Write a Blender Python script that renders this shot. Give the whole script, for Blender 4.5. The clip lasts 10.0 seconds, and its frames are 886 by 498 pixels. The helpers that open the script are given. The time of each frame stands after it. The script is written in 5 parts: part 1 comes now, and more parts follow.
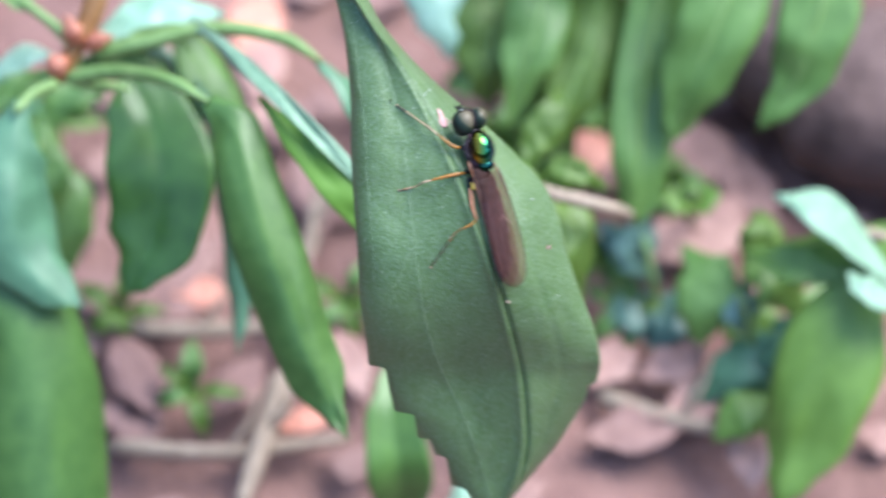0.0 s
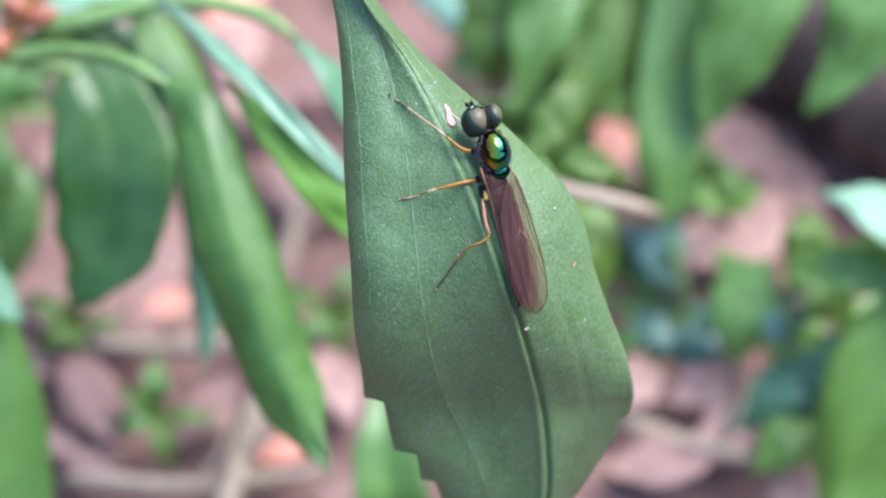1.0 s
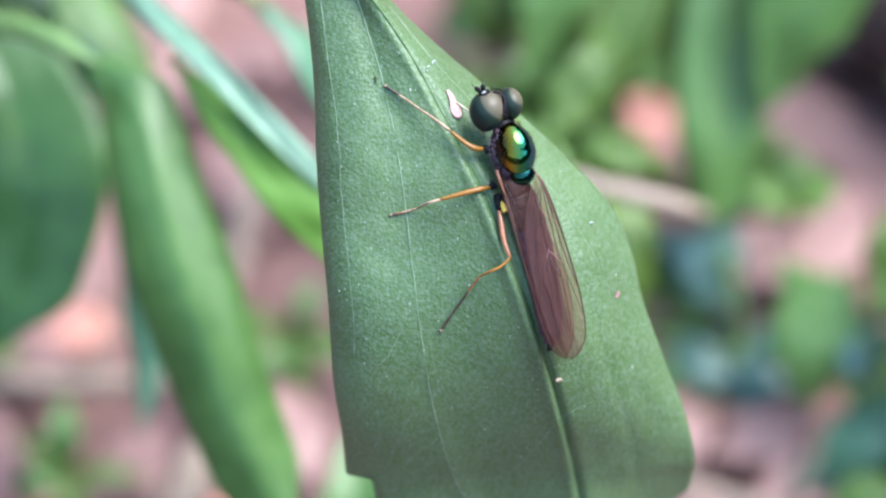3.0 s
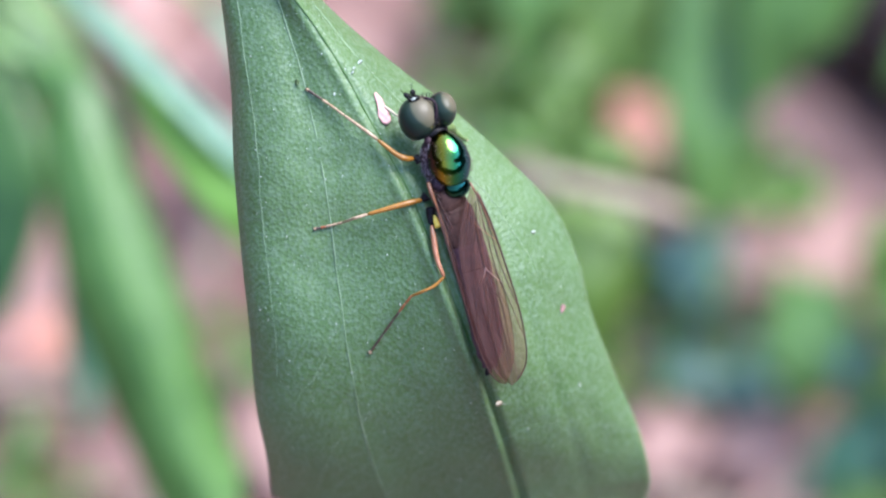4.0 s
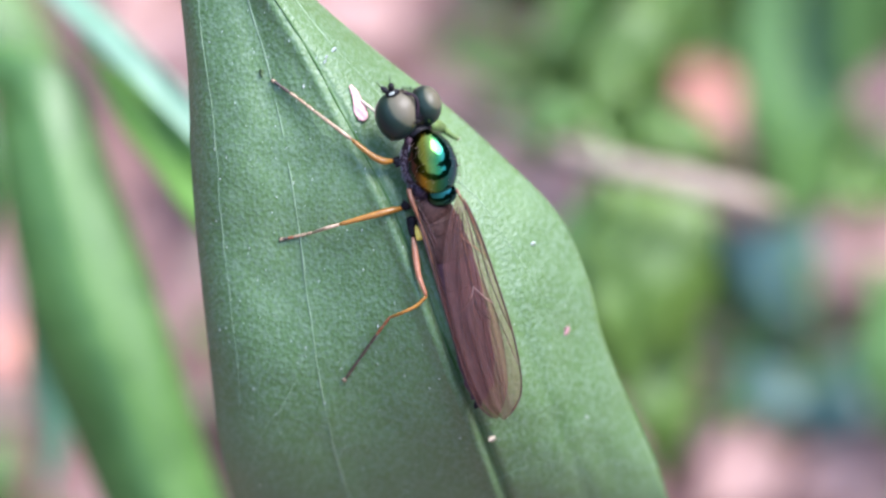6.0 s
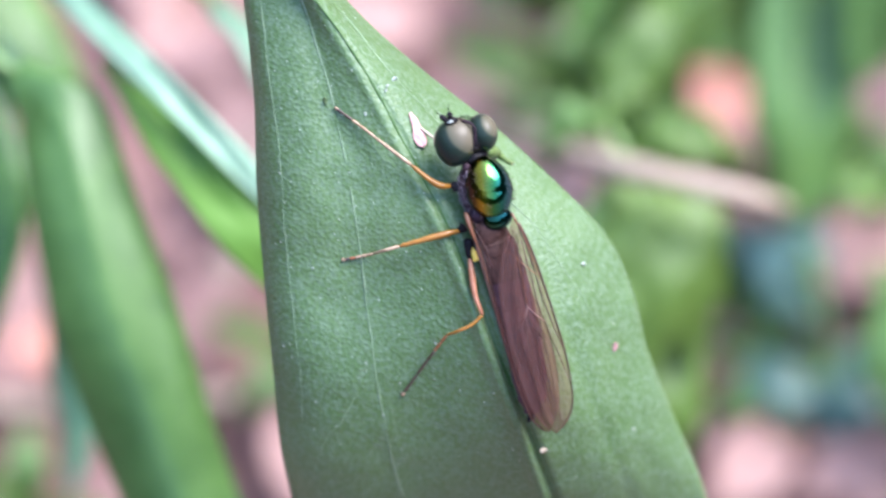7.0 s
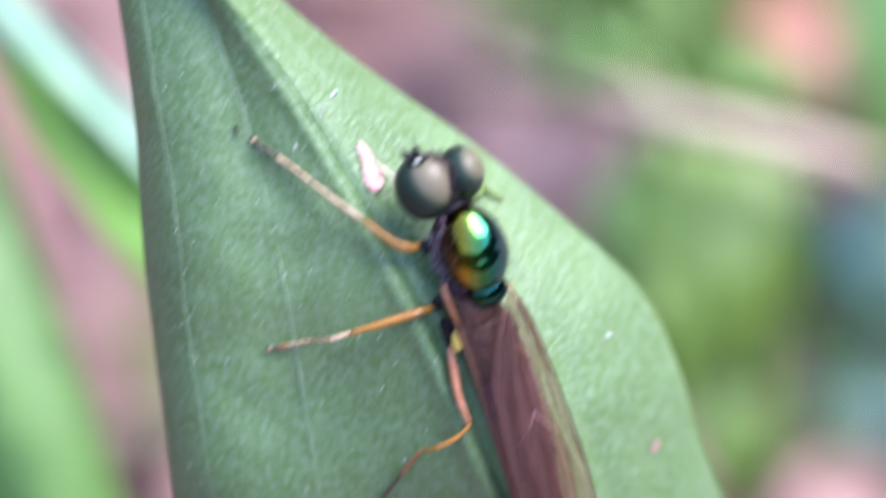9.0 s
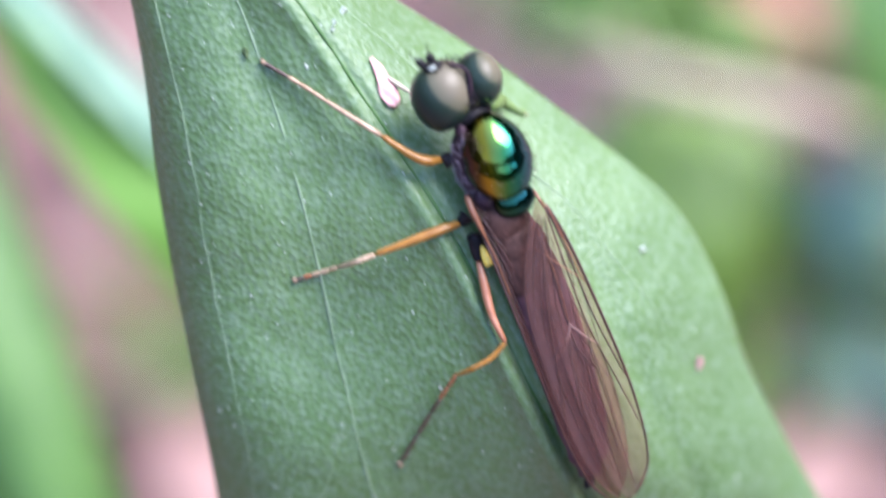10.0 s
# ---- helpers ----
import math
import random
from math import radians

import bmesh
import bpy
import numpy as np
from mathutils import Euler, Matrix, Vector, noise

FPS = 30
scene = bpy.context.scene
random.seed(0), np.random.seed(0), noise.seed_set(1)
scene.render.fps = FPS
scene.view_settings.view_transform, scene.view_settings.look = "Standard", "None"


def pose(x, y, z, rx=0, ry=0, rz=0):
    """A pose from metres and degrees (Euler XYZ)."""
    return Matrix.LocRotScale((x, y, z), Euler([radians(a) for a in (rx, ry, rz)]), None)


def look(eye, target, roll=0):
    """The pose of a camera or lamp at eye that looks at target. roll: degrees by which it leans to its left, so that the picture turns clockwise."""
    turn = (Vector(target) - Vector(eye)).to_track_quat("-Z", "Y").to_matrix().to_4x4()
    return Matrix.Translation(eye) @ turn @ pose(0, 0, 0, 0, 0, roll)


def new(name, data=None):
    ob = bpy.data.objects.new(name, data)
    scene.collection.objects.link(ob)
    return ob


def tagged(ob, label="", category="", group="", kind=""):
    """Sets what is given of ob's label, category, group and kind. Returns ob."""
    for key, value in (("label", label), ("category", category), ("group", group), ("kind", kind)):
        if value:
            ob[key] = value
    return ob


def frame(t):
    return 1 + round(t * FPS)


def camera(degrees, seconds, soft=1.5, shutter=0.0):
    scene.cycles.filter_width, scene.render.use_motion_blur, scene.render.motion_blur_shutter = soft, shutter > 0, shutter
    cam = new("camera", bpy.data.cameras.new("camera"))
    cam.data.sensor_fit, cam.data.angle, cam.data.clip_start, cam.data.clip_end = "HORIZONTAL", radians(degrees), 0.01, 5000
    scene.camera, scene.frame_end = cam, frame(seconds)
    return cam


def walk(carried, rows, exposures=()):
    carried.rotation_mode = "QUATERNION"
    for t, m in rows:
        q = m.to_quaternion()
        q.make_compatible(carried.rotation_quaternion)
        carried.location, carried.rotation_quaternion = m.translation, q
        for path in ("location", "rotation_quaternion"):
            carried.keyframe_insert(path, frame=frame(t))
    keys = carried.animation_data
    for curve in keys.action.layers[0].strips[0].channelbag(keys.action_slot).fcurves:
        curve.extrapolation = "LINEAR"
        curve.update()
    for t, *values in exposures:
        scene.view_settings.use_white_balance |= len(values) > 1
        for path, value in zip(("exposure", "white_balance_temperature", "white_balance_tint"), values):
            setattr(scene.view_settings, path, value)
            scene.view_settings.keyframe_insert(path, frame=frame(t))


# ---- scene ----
# Rest frame of the plants: u right, v up, w towards the camera, in millimetres.
# The camera looks down by PITCH degrees; the ground is the plane z = 0.
PITCH = 58.0
VIEW = pose(0, 0, 0.0373, 90 - PITCH, 0, 0)
PIVOT = Vector((2.0, 4.0, 0.0))


def mm(p):
    return Vector(p) * 0.001


def vm(u, v, w=0.0):
    return VIEW @ Matrix.Translation(mm((u, v, w)))


cam = camera(5.2, 10.0, soft=2.2, shutter=0.6)
PATH = [
    (0, vm(0.01, 0.00, 498.5)),
    (0.5, vm(0.01, 0.15, 435.0)),
    (1, vm(0.02, 0.22, 431.0)),
    (1.5, vm(-0.01, 0.34, 434.8)),
    (2, vm(0.04, 0.42, 372.3)),
    (2.2, vm(0.06, 0.48, 359.0)),
    (3.3, vm(0.58, 0.72, 323.0)),
    (3.5, vm(0.65, 0.81, 320.6)),
    (4, vm(1.18, 0.78, 317.4)),
    (4.5, vm(0.77, 0.63, 311.8)),
    (5, vm(0.33, 0.51, 265.9)),
    (5.2, vm(0.43, 0.50, 257.1)),
    (6.3, vm(-0.26, 0.79, 268.9)),
    (6.5, vm(-0.39, 0.85, 270.3)),
    (7, vm(-0.57, 0.64, 273.5)),
    (7.5, vm(-0.57, 0.76, 225.8)),
    (8, vm(-0.33, 0.85, 200.3)),
    (8.5, vm(-0.47, 0.43, 198.1)),
    (8.8, vm(-0.23, 0.26, 197.2)),
    (9, vm(-0.06, 0.13, 194.4)),
    (9.5, vm(-0.01, -0.13, 194.4)),
    (10, vm(0.45, -0.71, 191.0)),
]
walk(cam, PATH, exposures=[(0, 2.12, 6080, 9), (2, 2.23, 6030, 9), (4, 2.26, 6010, 11), (5, 2.29, 6030, 15), (6.5, 2.43, 6040, 15), (8, 2.56, 6060, 19), (9, 2.61, 6040, 20), (9.5, 2.60, 6040, 20), (10, 2.54, 6040, 19)])

# ---- light: open shade under a bright sky, soft sun from above right ----
SUN = (VIEW.to_3x3() @ Vector((0.47, 0.68, 0.56))).normalized()
world = bpy.data.worlds.new("sky")
scene.world = world
world.use_nodes = True
nt = world.node_tree
sky = nt.nodes.new("ShaderNodeTexSky")
sky.sky_type, sky.sun_disc = "NISHITA", False
sky.sun_elevation, sky.sun_rotation = math.asin(SUN.z), math.atan2(SUN.x, SUN.y)
nt.links.new(sky.outputs[0], nt.nodes["Background"].inputs[0])
nt.nodes["Background"].inputs[1].default_value = 0.16
sun = new("sun", bpy.data.lights.new("sun", "SUN"))
sun.data.energy, sun.data.angle, sun.data.color = 1.7, radians(44), (1.0, 0.975, 0.93)
sun.matrix_world = look(SUN, (0, 0, 0))


# ---- materials ----
def material(name):
    m = bpy.data.materials.new(name)
    m.use_nodes = True
    return m, m.node_tree.nodes, m.node_tree.links, m.node_tree.nodes["Principled BSDF"]


def ramp(nodes, stops):
    r = nodes.new("ShaderNodeValToRGB")
    while len(r.color_ramp.elements) < len(stops):
        r.color_ramp.elements.new(0.5)
    for e, (at, c) in zip(r.color_ramp.elements, stops):
        e.position, e.color = at, (*c, 1)
    return r


def mottled(name, a, b, scale, rough=0.5, bump=0.3, fine=4.0, depth=0.00004, metal=0.0, spec=0.5, c=None, transmit=0.0, coat=0.0):
    """Two or three colours mixed by noise at two scales, with relief."""
    m, nodes, links, p = material(name)
    co = nodes.new("ShaderNodeTexCoord")
    n1, n2 = nodes.new("ShaderNodeTexNoise"), nodes.new("ShaderNodeTexNoise")
    n1.inputs["Scale"].default_value, n2.inputs["Scale"].default_value = scale, scale * fine
    n1.inputs["Detail"].default_value, n2.inputs["Detail"].default_value = 5, 4
    for n in (n1, n2):
        links.new(co.outputs["Object"], n.inputs["Vector"])
    add = nodes.new("ShaderNodeMix")
    add.inputs[0].default_value = 0.4
    links.new(n1.outputs[0], add.inputs[2]), links.new(n2.outputs[0], add.inputs[3])
    r = ramp(nodes, [(0.36, a), (0.52, c or tuple((x + y) / 2 for x, y in zip(a, b))), (0.66, b)])
    links.new(add.outputs[0], r.inputs[0]), links.new(r.outputs[0], p.inputs["Base Color"])
    bp = nodes.new("ShaderNodeBump")
    bp.inputs["Strength"].default_value, bp.inputs["Distance"].default_value = bump, depth
    links.new(n2.outputs[0], bp.inputs["Height"]), links.new(bp.outputs[0], p.inputs["Normal"])
    p.inputs["Roughness"].default_value, p.inputs["Metallic"].default_value = rough, metal
    p.inputs["Specular IOR Level"].default_value = spec
    p.inputs["Coat Weight"].default_value, p.inputs["Coat Roughness"].default_value = coat, 0.12
    if transmit:
        t = nodes.new("ShaderNodeBsdfTranslucent")
        mix = nodes.new("ShaderNodeMixShader")
        mix.inputs[0].default_value = transmit
        links.new(r.outputs[0], t.inputs[0])
        links.new(p.outputs[0], mix.inputs[1]), links.new(t.outputs[0], mix.inputs[2])
        links.new(mix.outputs[0], nodes["Material Output"].inputs[0])
    return m


def host_leaf_material():
    """Waxy upper side: blotched green, fine cells, pale dust."""
    m, nodes, links, p = material("host_leaf")
    co = nodes.new("ShaderNodeTexCoord")
    blotch, grain, vor = (nodes.new("ShaderNodeTexNoise"), nodes.new("ShaderNodeTexNoise"), nodes.new("ShaderNodeTexVoronoi"))
    blotch.inputs["Scale"].default_value, grain.inputs["Scale"].default_value, vor.inputs["Scale"].default_value = 300, 8200, 9000
    blotch.inputs["Detail"].default_value, grain.inputs["Detail"].default_value = 6, 5
    stretch = nodes.new("ShaderNodeMapping")
    stretch.inputs["Rotation"].default_value = (0, 0, radians(-22))
    stretch.inputs["Scale"].default_value = (1.0, 0.6, 1.0)
    links.new(co.outputs["Object"], stretch.inputs[0])
    streak = nodes.new("ShaderNodeMapping")
    streak.inputs["Rotation"].default_value = (0, 0, radians(-14))
    streak.inputs["Scale"].default_value = (1.0, 0.72, 1.0)
    links.new(co.outputs["Object"], streak.inputs[0])
    grain.inputs["Roughness"].default_value = 0.72
    for n, c in ((blotch, stretch.outputs[0]), (grain, streak.outputs[0]), (vor, co.outputs["Object"])):
        links.new(c, n.inputs["Vector"])
    base = ramp(nodes, [(0.3, (0.058, 0.110, 0.033)), (0.5, (0.073, 0.132, 0.043)), (0.72, (0.097, 0.162, 0.056))])
    links.new(blotch.outputs[0], base.inputs[0])
    dust = ramp(nodes, [(0.44, (0, 0, 0)), (0.64, (1, 1, 1))])
    links.new(grain.outputs[0], dust.inputs[0])
    mix = nodes.new("ShaderNodeMix")
    mix.data_type = "RGBA"
    mix.inputs["B"].default_value = (0.22, 0.29, 0.22, 1)
    scaled = nodes.new("ShaderNodeMath")
    scaled.operation, scaled.inputs[1].default_value = "MULTIPLY", 0.35
    links.new(dust.outputs[0], scaled.inputs[0]), links.new(scaled.outputs[0], mix.inputs[0])
    links.new(base.outputs[0], mix.inputs["A"]), links.new(mix.outputs["Result"], p.inputs["Base Color"])
    b1, b2 = nodes.new("ShaderNodeBump"), nodes.new("ShaderNodeBump")
    b1.inputs["Strength"].default_value, b1.inputs["Distance"].default_value = 0.6, 0.00003
    b2.inputs["Strength"].default_value, b2.inputs["Distance"].default_value = 0.3, 0.00014
    links.new(vor.outputs[0], b1.inputs["Height"]), links.new(blotch.outputs[0], b2.inputs["Height"])
    b3 = nodes.new("ShaderNodeBump")
    b3.inputs["Strength"].default_value, b3.inputs["Distance"].default_value = 0.14, 0.00004
    links.new(grain.outputs[0], b3.inputs["Height"]), links.new(b2.outputs[0], b3.inputs["Normal"])
    links.new(b3.outputs[0], b1.inputs["Normal"]), links.new(b1.outputs[0], p.inputs["Normal"])
    rr = ramp(nodes, [(0.3, (0.37, 0.37, 0.37)), (0.7, (0.56, 0.56, 0.56))])
    links.new(grain.outputs[0], rr.inputs[0]), links.new(rr.outputs[0], p.inputs["Roughness"])
    p.inputs["Specular IOR Level"].default_value = 0.42
    return m


def metal_material(name, stops):
    """Polished cuticle whose tint changes across it."""
    m, nodes, links, p = material(name)
    co = nodes.new("ShaderNodeTexCoord")
    sep = nodes.new("ShaderNodeSeparateXYZ")
    n = nodes.new("ShaderNodeTexNoise")
    n.inputs["Scale"].default_value, n.inputs["Detail"].default_value = 900, 3
    links.new(co.outputs["Generated"], sep.inputs[0]), links.new(co.outputs["Object"], n.inputs["Vector"])
    mad = nodes.new("ShaderNodeMath")
    mad.operation, mad.inputs[1].default_value = "MULTIPLY_ADD", 0.16
    links.new(n.outputs[0], mad.inputs[0]), links.new(sep.outputs[0], mad.inputs[2])
    r = ramp(nodes, stops)
    links.new(mad.outputs[0], r.inputs[0]), links.new(r.outputs[0], p.inputs["Base Color"])
    fine = nodes.new("ShaderNodeTexNoise")
    fine.inputs["Scale"].default_value = 5200
    links.new(co.outputs["Object"], fine.inputs["Vector"])
    bp = nodes.new("ShaderNodeBump")
    bp.inputs["Strength"].default_value, bp.inputs["Distance"].default_value = 0.5, 0.000016
    links.new(fine.outputs[0], bp.inputs["Height"]), links.new(bp.outputs[0], p.inputs["Normal"])
    p.inputs["Metallic"].default_value, p.inputs["Roughness"].default_value = 1.0, 0.11
    return m


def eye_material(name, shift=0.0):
    """Glossy facets: dark bottle green, with the sky's pale brown reflection painted on top."""
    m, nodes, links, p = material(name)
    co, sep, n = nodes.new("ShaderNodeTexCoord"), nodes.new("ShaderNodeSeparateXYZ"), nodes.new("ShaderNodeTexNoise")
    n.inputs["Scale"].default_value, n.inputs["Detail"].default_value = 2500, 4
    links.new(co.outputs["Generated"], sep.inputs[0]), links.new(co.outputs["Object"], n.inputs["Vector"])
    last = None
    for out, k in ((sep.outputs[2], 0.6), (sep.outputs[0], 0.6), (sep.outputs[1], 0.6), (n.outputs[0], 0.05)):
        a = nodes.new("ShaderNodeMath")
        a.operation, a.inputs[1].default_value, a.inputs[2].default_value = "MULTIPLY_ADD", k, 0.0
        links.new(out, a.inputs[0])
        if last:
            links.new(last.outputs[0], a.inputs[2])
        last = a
    # Pale stops paint the reflection; shift makes it smaller.
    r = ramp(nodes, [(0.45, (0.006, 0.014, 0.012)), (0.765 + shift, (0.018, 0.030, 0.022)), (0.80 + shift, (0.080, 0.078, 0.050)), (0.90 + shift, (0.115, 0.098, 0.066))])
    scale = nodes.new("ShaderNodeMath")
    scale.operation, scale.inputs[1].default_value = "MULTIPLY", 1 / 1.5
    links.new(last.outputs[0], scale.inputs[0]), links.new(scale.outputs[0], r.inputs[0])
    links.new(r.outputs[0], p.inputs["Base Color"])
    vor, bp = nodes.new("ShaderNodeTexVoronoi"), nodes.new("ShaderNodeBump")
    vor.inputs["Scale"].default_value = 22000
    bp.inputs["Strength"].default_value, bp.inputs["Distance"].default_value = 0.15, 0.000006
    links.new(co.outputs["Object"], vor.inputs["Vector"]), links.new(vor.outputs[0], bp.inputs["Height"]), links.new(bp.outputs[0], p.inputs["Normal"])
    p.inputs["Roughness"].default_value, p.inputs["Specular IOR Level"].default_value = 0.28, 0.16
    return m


def wing_material():
    """Smoky amber membrane, thin and clear, with a faint sheen."""
    m, nodes, links, p = material("wing_membrane")
    co = nodes.new("ShaderNodeTexCoord")
    n = nodes.new("ShaderNodeTexNoise")
    n.inputs["Scale"].default_value, n.inputs["Detail"].default_value = 700, 4
    turn, run = nodes.new("ShaderNodeMapping"), nodes.new("ShaderNodeMapping")
    turn.inputs["Rotation"].default_value = (0, 0, radians(-19))
    run.inputs["Scale"].default_value = (3.6, 0.32, 1.0)
    links.new(co.outputs["Object"], turn.inputs[0]), links.new(turn.outputs[0], run.inputs[0])
    links.new(run.outputs[0], n.inputs["Vector"])
    r = ramp(nodes, [(0.36, (0.80, 0.68, 0.63)), (0.64, (0.95, 0.86, 0.81))])
    links.new(n.outputs[0], r.inputs[0])
    t = nodes.new("ShaderNodeBsdfTransparent")
    links.new(r.outputs[0], t.inputs[0])
    p.inputs["Base Color"].default_value = (0.24, 0.15, 0.145, 1)
    p.inputs["Roughness"].default_value = 0.3
    p.inputs["Specular IOR Level"].default_value = 0.3
    mix = nodes.new("ShaderNodeMixShader")
    mix.inputs[0].default_value = 0.10
    links.new(t.outputs[0], mix.inputs[1]), links.new(p.outputs[0], mix.inputs[2])
    links.new(mix.outputs[0], nodes["Material Output"].inputs[0])
    return m


def ground_material():
    m, nodes, links, p = material("forest_floor")
    co = nodes.new("ShaderNodeTexCoord")
    big, mid, fine = (nodes.new("ShaderNodeTexNoise") for _ in range(3))
    for n, s in ((big, 95), (mid, 330), (fine, 1500)):
        n.inputs["Scale"].default_value, n.inputs["Detail"].default_value = s, 5
        links.new(co.outputs["Object"], n.inputs["Vector"])
    a = ramp(nodes, [(0.33, (0.171, 0.088, 0.074)), (0.48, (0.211, 0.113, 0.095)), (0.60, (0.248, 0.135, 0.113)), (0.72, (0.297, 0.173, 0.144))])
    b = ramp(nodes, [(0.38, (0.171, 0.090, 0.076)), (0.62, (0.261, 0.147, 0.123))])
    links.new(big.outputs[0], a.inputs[0]), links.new(mid.outputs[0], b.inputs[0])
    mix = nodes.new("ShaderNodeMix")
    mix.data_type = "RGBA"
    mix.inputs[0].default_value = 0.45
    links.new(a.outputs[0], mix.inputs["A"]), links.new(b.outputs[0], mix.inputs["B"])
    links.new(mix.outputs["Result"], p.inputs["Base Color"])
    bp = nodes.new("ShaderNodeBump")
    bp.inputs["Strength"].default_value, bp.inputs["Distance"].default_value = 0.8, 0.0006
    links.new(fine.outputs[0], bp.inputs["Height"]), links.new(bp.outputs[0], p.inputs["Normal"])
    p.inputs["Roughness"].default_value = 0.85
    return m


HOST = host_leaf_material()
VEIN = mottled("leaf_vein", (0.12, 0.19, 0.10), (0.22, 0.29, 0.18), 900, rough=0.5)
UNDER = mottled("leaf_underside", (0.10, 0.235, 0.024), (0.14, 0.29, 0.036), 300, rough=0.6, transmit=0.25)
FRESH = mottled("fresh_leaf", (0.078, 0.164, 0.035), (0.128, 0.246, 0.062), 260, rough=0.42, transmit=0.15)
DEEP = mottled("deep_leaf", (0.022, 0.07, 0.007), (0.045, 0.118, 0.016), 240, rough=0.4, spec=0.5)
LIME = mottled("lime_leaf", (0.11, 0.21, 0.032), (0.165, 0.295, 0.055), 240, rough=0.42, transmit=0.2)
OCHRE = mottled("olive_leg", (0.085, 0.14, 0.035), (0.12, 0.18, 0.05), 3000, rough=0.5, depth=0.000008)
MID = mottled("mid_green_leaf", (0.056, 0.132, 0.026), (0.098, 0.205, 0.045), 260, rough=0.42, transmit=0.12)
TEAL = mottled("bluish_leaf", (0.058, 0.142, 0.075), (0.098, 0.218, 0.117), 220, rough=0.45)
SLATE = mottled("slate_leaf", (0.068, 0.142, 0.108), (0.11, 0.205, 0.16), 220, rough=0.28)
OLIVE = mottled("olive_leaf", (0.066, 0.128, 0.016), (0.115, 0.20, 0.031), 240, rough=0.5, transmit=0.2)
# The next two bases paint sky sheen on leaves as a pale colour.
PALE_SHEEN = mottled("pale_sheen_leaf", (0.24, 0.42, 0.29), (0.36, 0.56, 0.42), 260, rough=0.3, transmit=0.15)
MINT_SHEEN = mottled("mint_sheen_leaf", (0.16, 0.29, 0.18), (0.26, 0.41, 0.28), 260, rough=0.55, transmit=0.15)
PETIOLE = mottled("petiole", (0.13, 0.235, 0.06), (0.21, 0.33, 0.11), 500, rough=0.45)
BARK = mottled("young_bark", (0.20, 0.085, 0.02), (0.36, 0.18, 0.06), 900, rough=0.6, bump=0.6)
BUD = mottled("bud_scales", (0.36, 0.10, 0.05), (0.60, 0.26, 0.17), 1100, rough=0.5, bump=0.6)
TWIG = mottled("dry_twig", (0.22, 0.165, 0.12), (0.34, 0.265, 0.20), 700, rough=0.8, bump=0.6)
STICK = mottled("pale_dry_stick", (0.25, 0.19, 0.135), (0.37, 0.295, 0.225), 700, rough=0.8, bump=0.6)
LOG = mottled("dark_log", (0.095, 0.06, 0.054), (0.165, 0.11, 0.10), 130, rough=0.85, bump=0.8, depth=0.0006)
ORANGE = mottled("orange_dead_leaf", (0.48, 0.185, 0.12), (0.64, 0.31, 0.23), 300, rough=0.6)
PEACH = mottled("peach_dead_leaf", (0.31, 0.17, 0.14), (0.45, 0.275, 0.23), 300, rough=0.7)
MAUVE = mottled("mauve_dead_leaf", (0.211, 0.117, 0.099), (0.297, 0.174, 0.149), 260, rough=0.75)
BROWN = mottled("brown_dead_leaf", (0.180, 0.097, 0.083), (0.261, 0.147, 0.128), 260, rough=0.75)
EYE = eye_material("compound_eye")
# Far eye: same colours with less painted reflection, so darker.
FAR_EYE = eye_material("compound_eye_small_reflection", 0.10)
BLACK = mottled("black_cuticle", (0.006, 0.006, 0.007), (0.016, 0.013, 0.015), 2500, rough=0.45, spec=0.12, bump=0.3, depth=0.00001)
PURPLE = mottled("bronze_cuticle", (0.012, 0.007, 0.010), (0.06, 0.034, 0.046), 4200, rough=0.5, bump=0.6, metal=0.2, spec=0.15, depth=0.00002)
UMBER = mottled("umber_cuticle", (0.022, 0.011, 0.009), (0.065, 0.033, 0.027), 3200, rough=0.55, bump=0.5, spec=0.1, depth=0.00001)
ABDOMEN = mottled("abdomen_cuticle", (0.042, 0.022, 0.028), (0.092, 0.048, 0.056), 2200, rough=0.5, spec=0.15, depth=0.00001)
AMBER = mottled("amber_leg", (0.21, 0.082, 0.006), (0.33, 0.145, 0.015), 3000, rough=0.36, depth=0.000008, coat=0.12)
STRAW = mottled("straw_leg", (0.25, 0.155, 0.085), (0.41, 0.29, 0.19), 3000, rough=0.4, depth=0.000008)
DUSK = mottled("dark_leg", (0.03, 0.018, 0.014), (0.09, 0.05, 0.035), 3000, rough=0.45, depth=0.000008)
RUST = mottled("rust_leg", (0.20, 0.06, 0.02), (0.34, 0.12, 0.05), 3000, rough=0.4, depth=0.000008)
YELLOW = mottled("yellow_knob", (0.62, 0.42, 0.04), (0.78, 0.58, 0.10), 3000, rough=0.4, depth=0.000008)
WINGVEIN = mottled("wing_vein", (0.03, 0.014, 0.010), (0.07, 0.03, 0.02), 3000, rough=0.4, depth=0.000008)
ROOT = mottled("brown_wing_root", (0.11, 0.04, 0.018), (0.21, 0.085, 0.04), 3000, rough=0.4, depth=0.000008)
RIDGE = mottled("violet_ridge", (0.16, 0.12, 0.16), (0.34, 0.28, 0.34), 3000, rough=0.3, depth=0.000008)
FORK = mottled("pale_vein", (0.14, 0.075, 0.06), (0.26, 0.15, 0.125), 3000, rough=0.35, depth=0.000008)
PINKLEG = mottled("pinkish_leg", (0.30, 0.115, 0.05), (0.42, 0.19, 0.11), 2500, rough=0.36, depth=0.000008, coat=0.12)
CREAM = mottled("cream_scrap", (0.36, 0.30, 0.21), (0.52, 0.45, 0.34), 2400, rough=0.55)
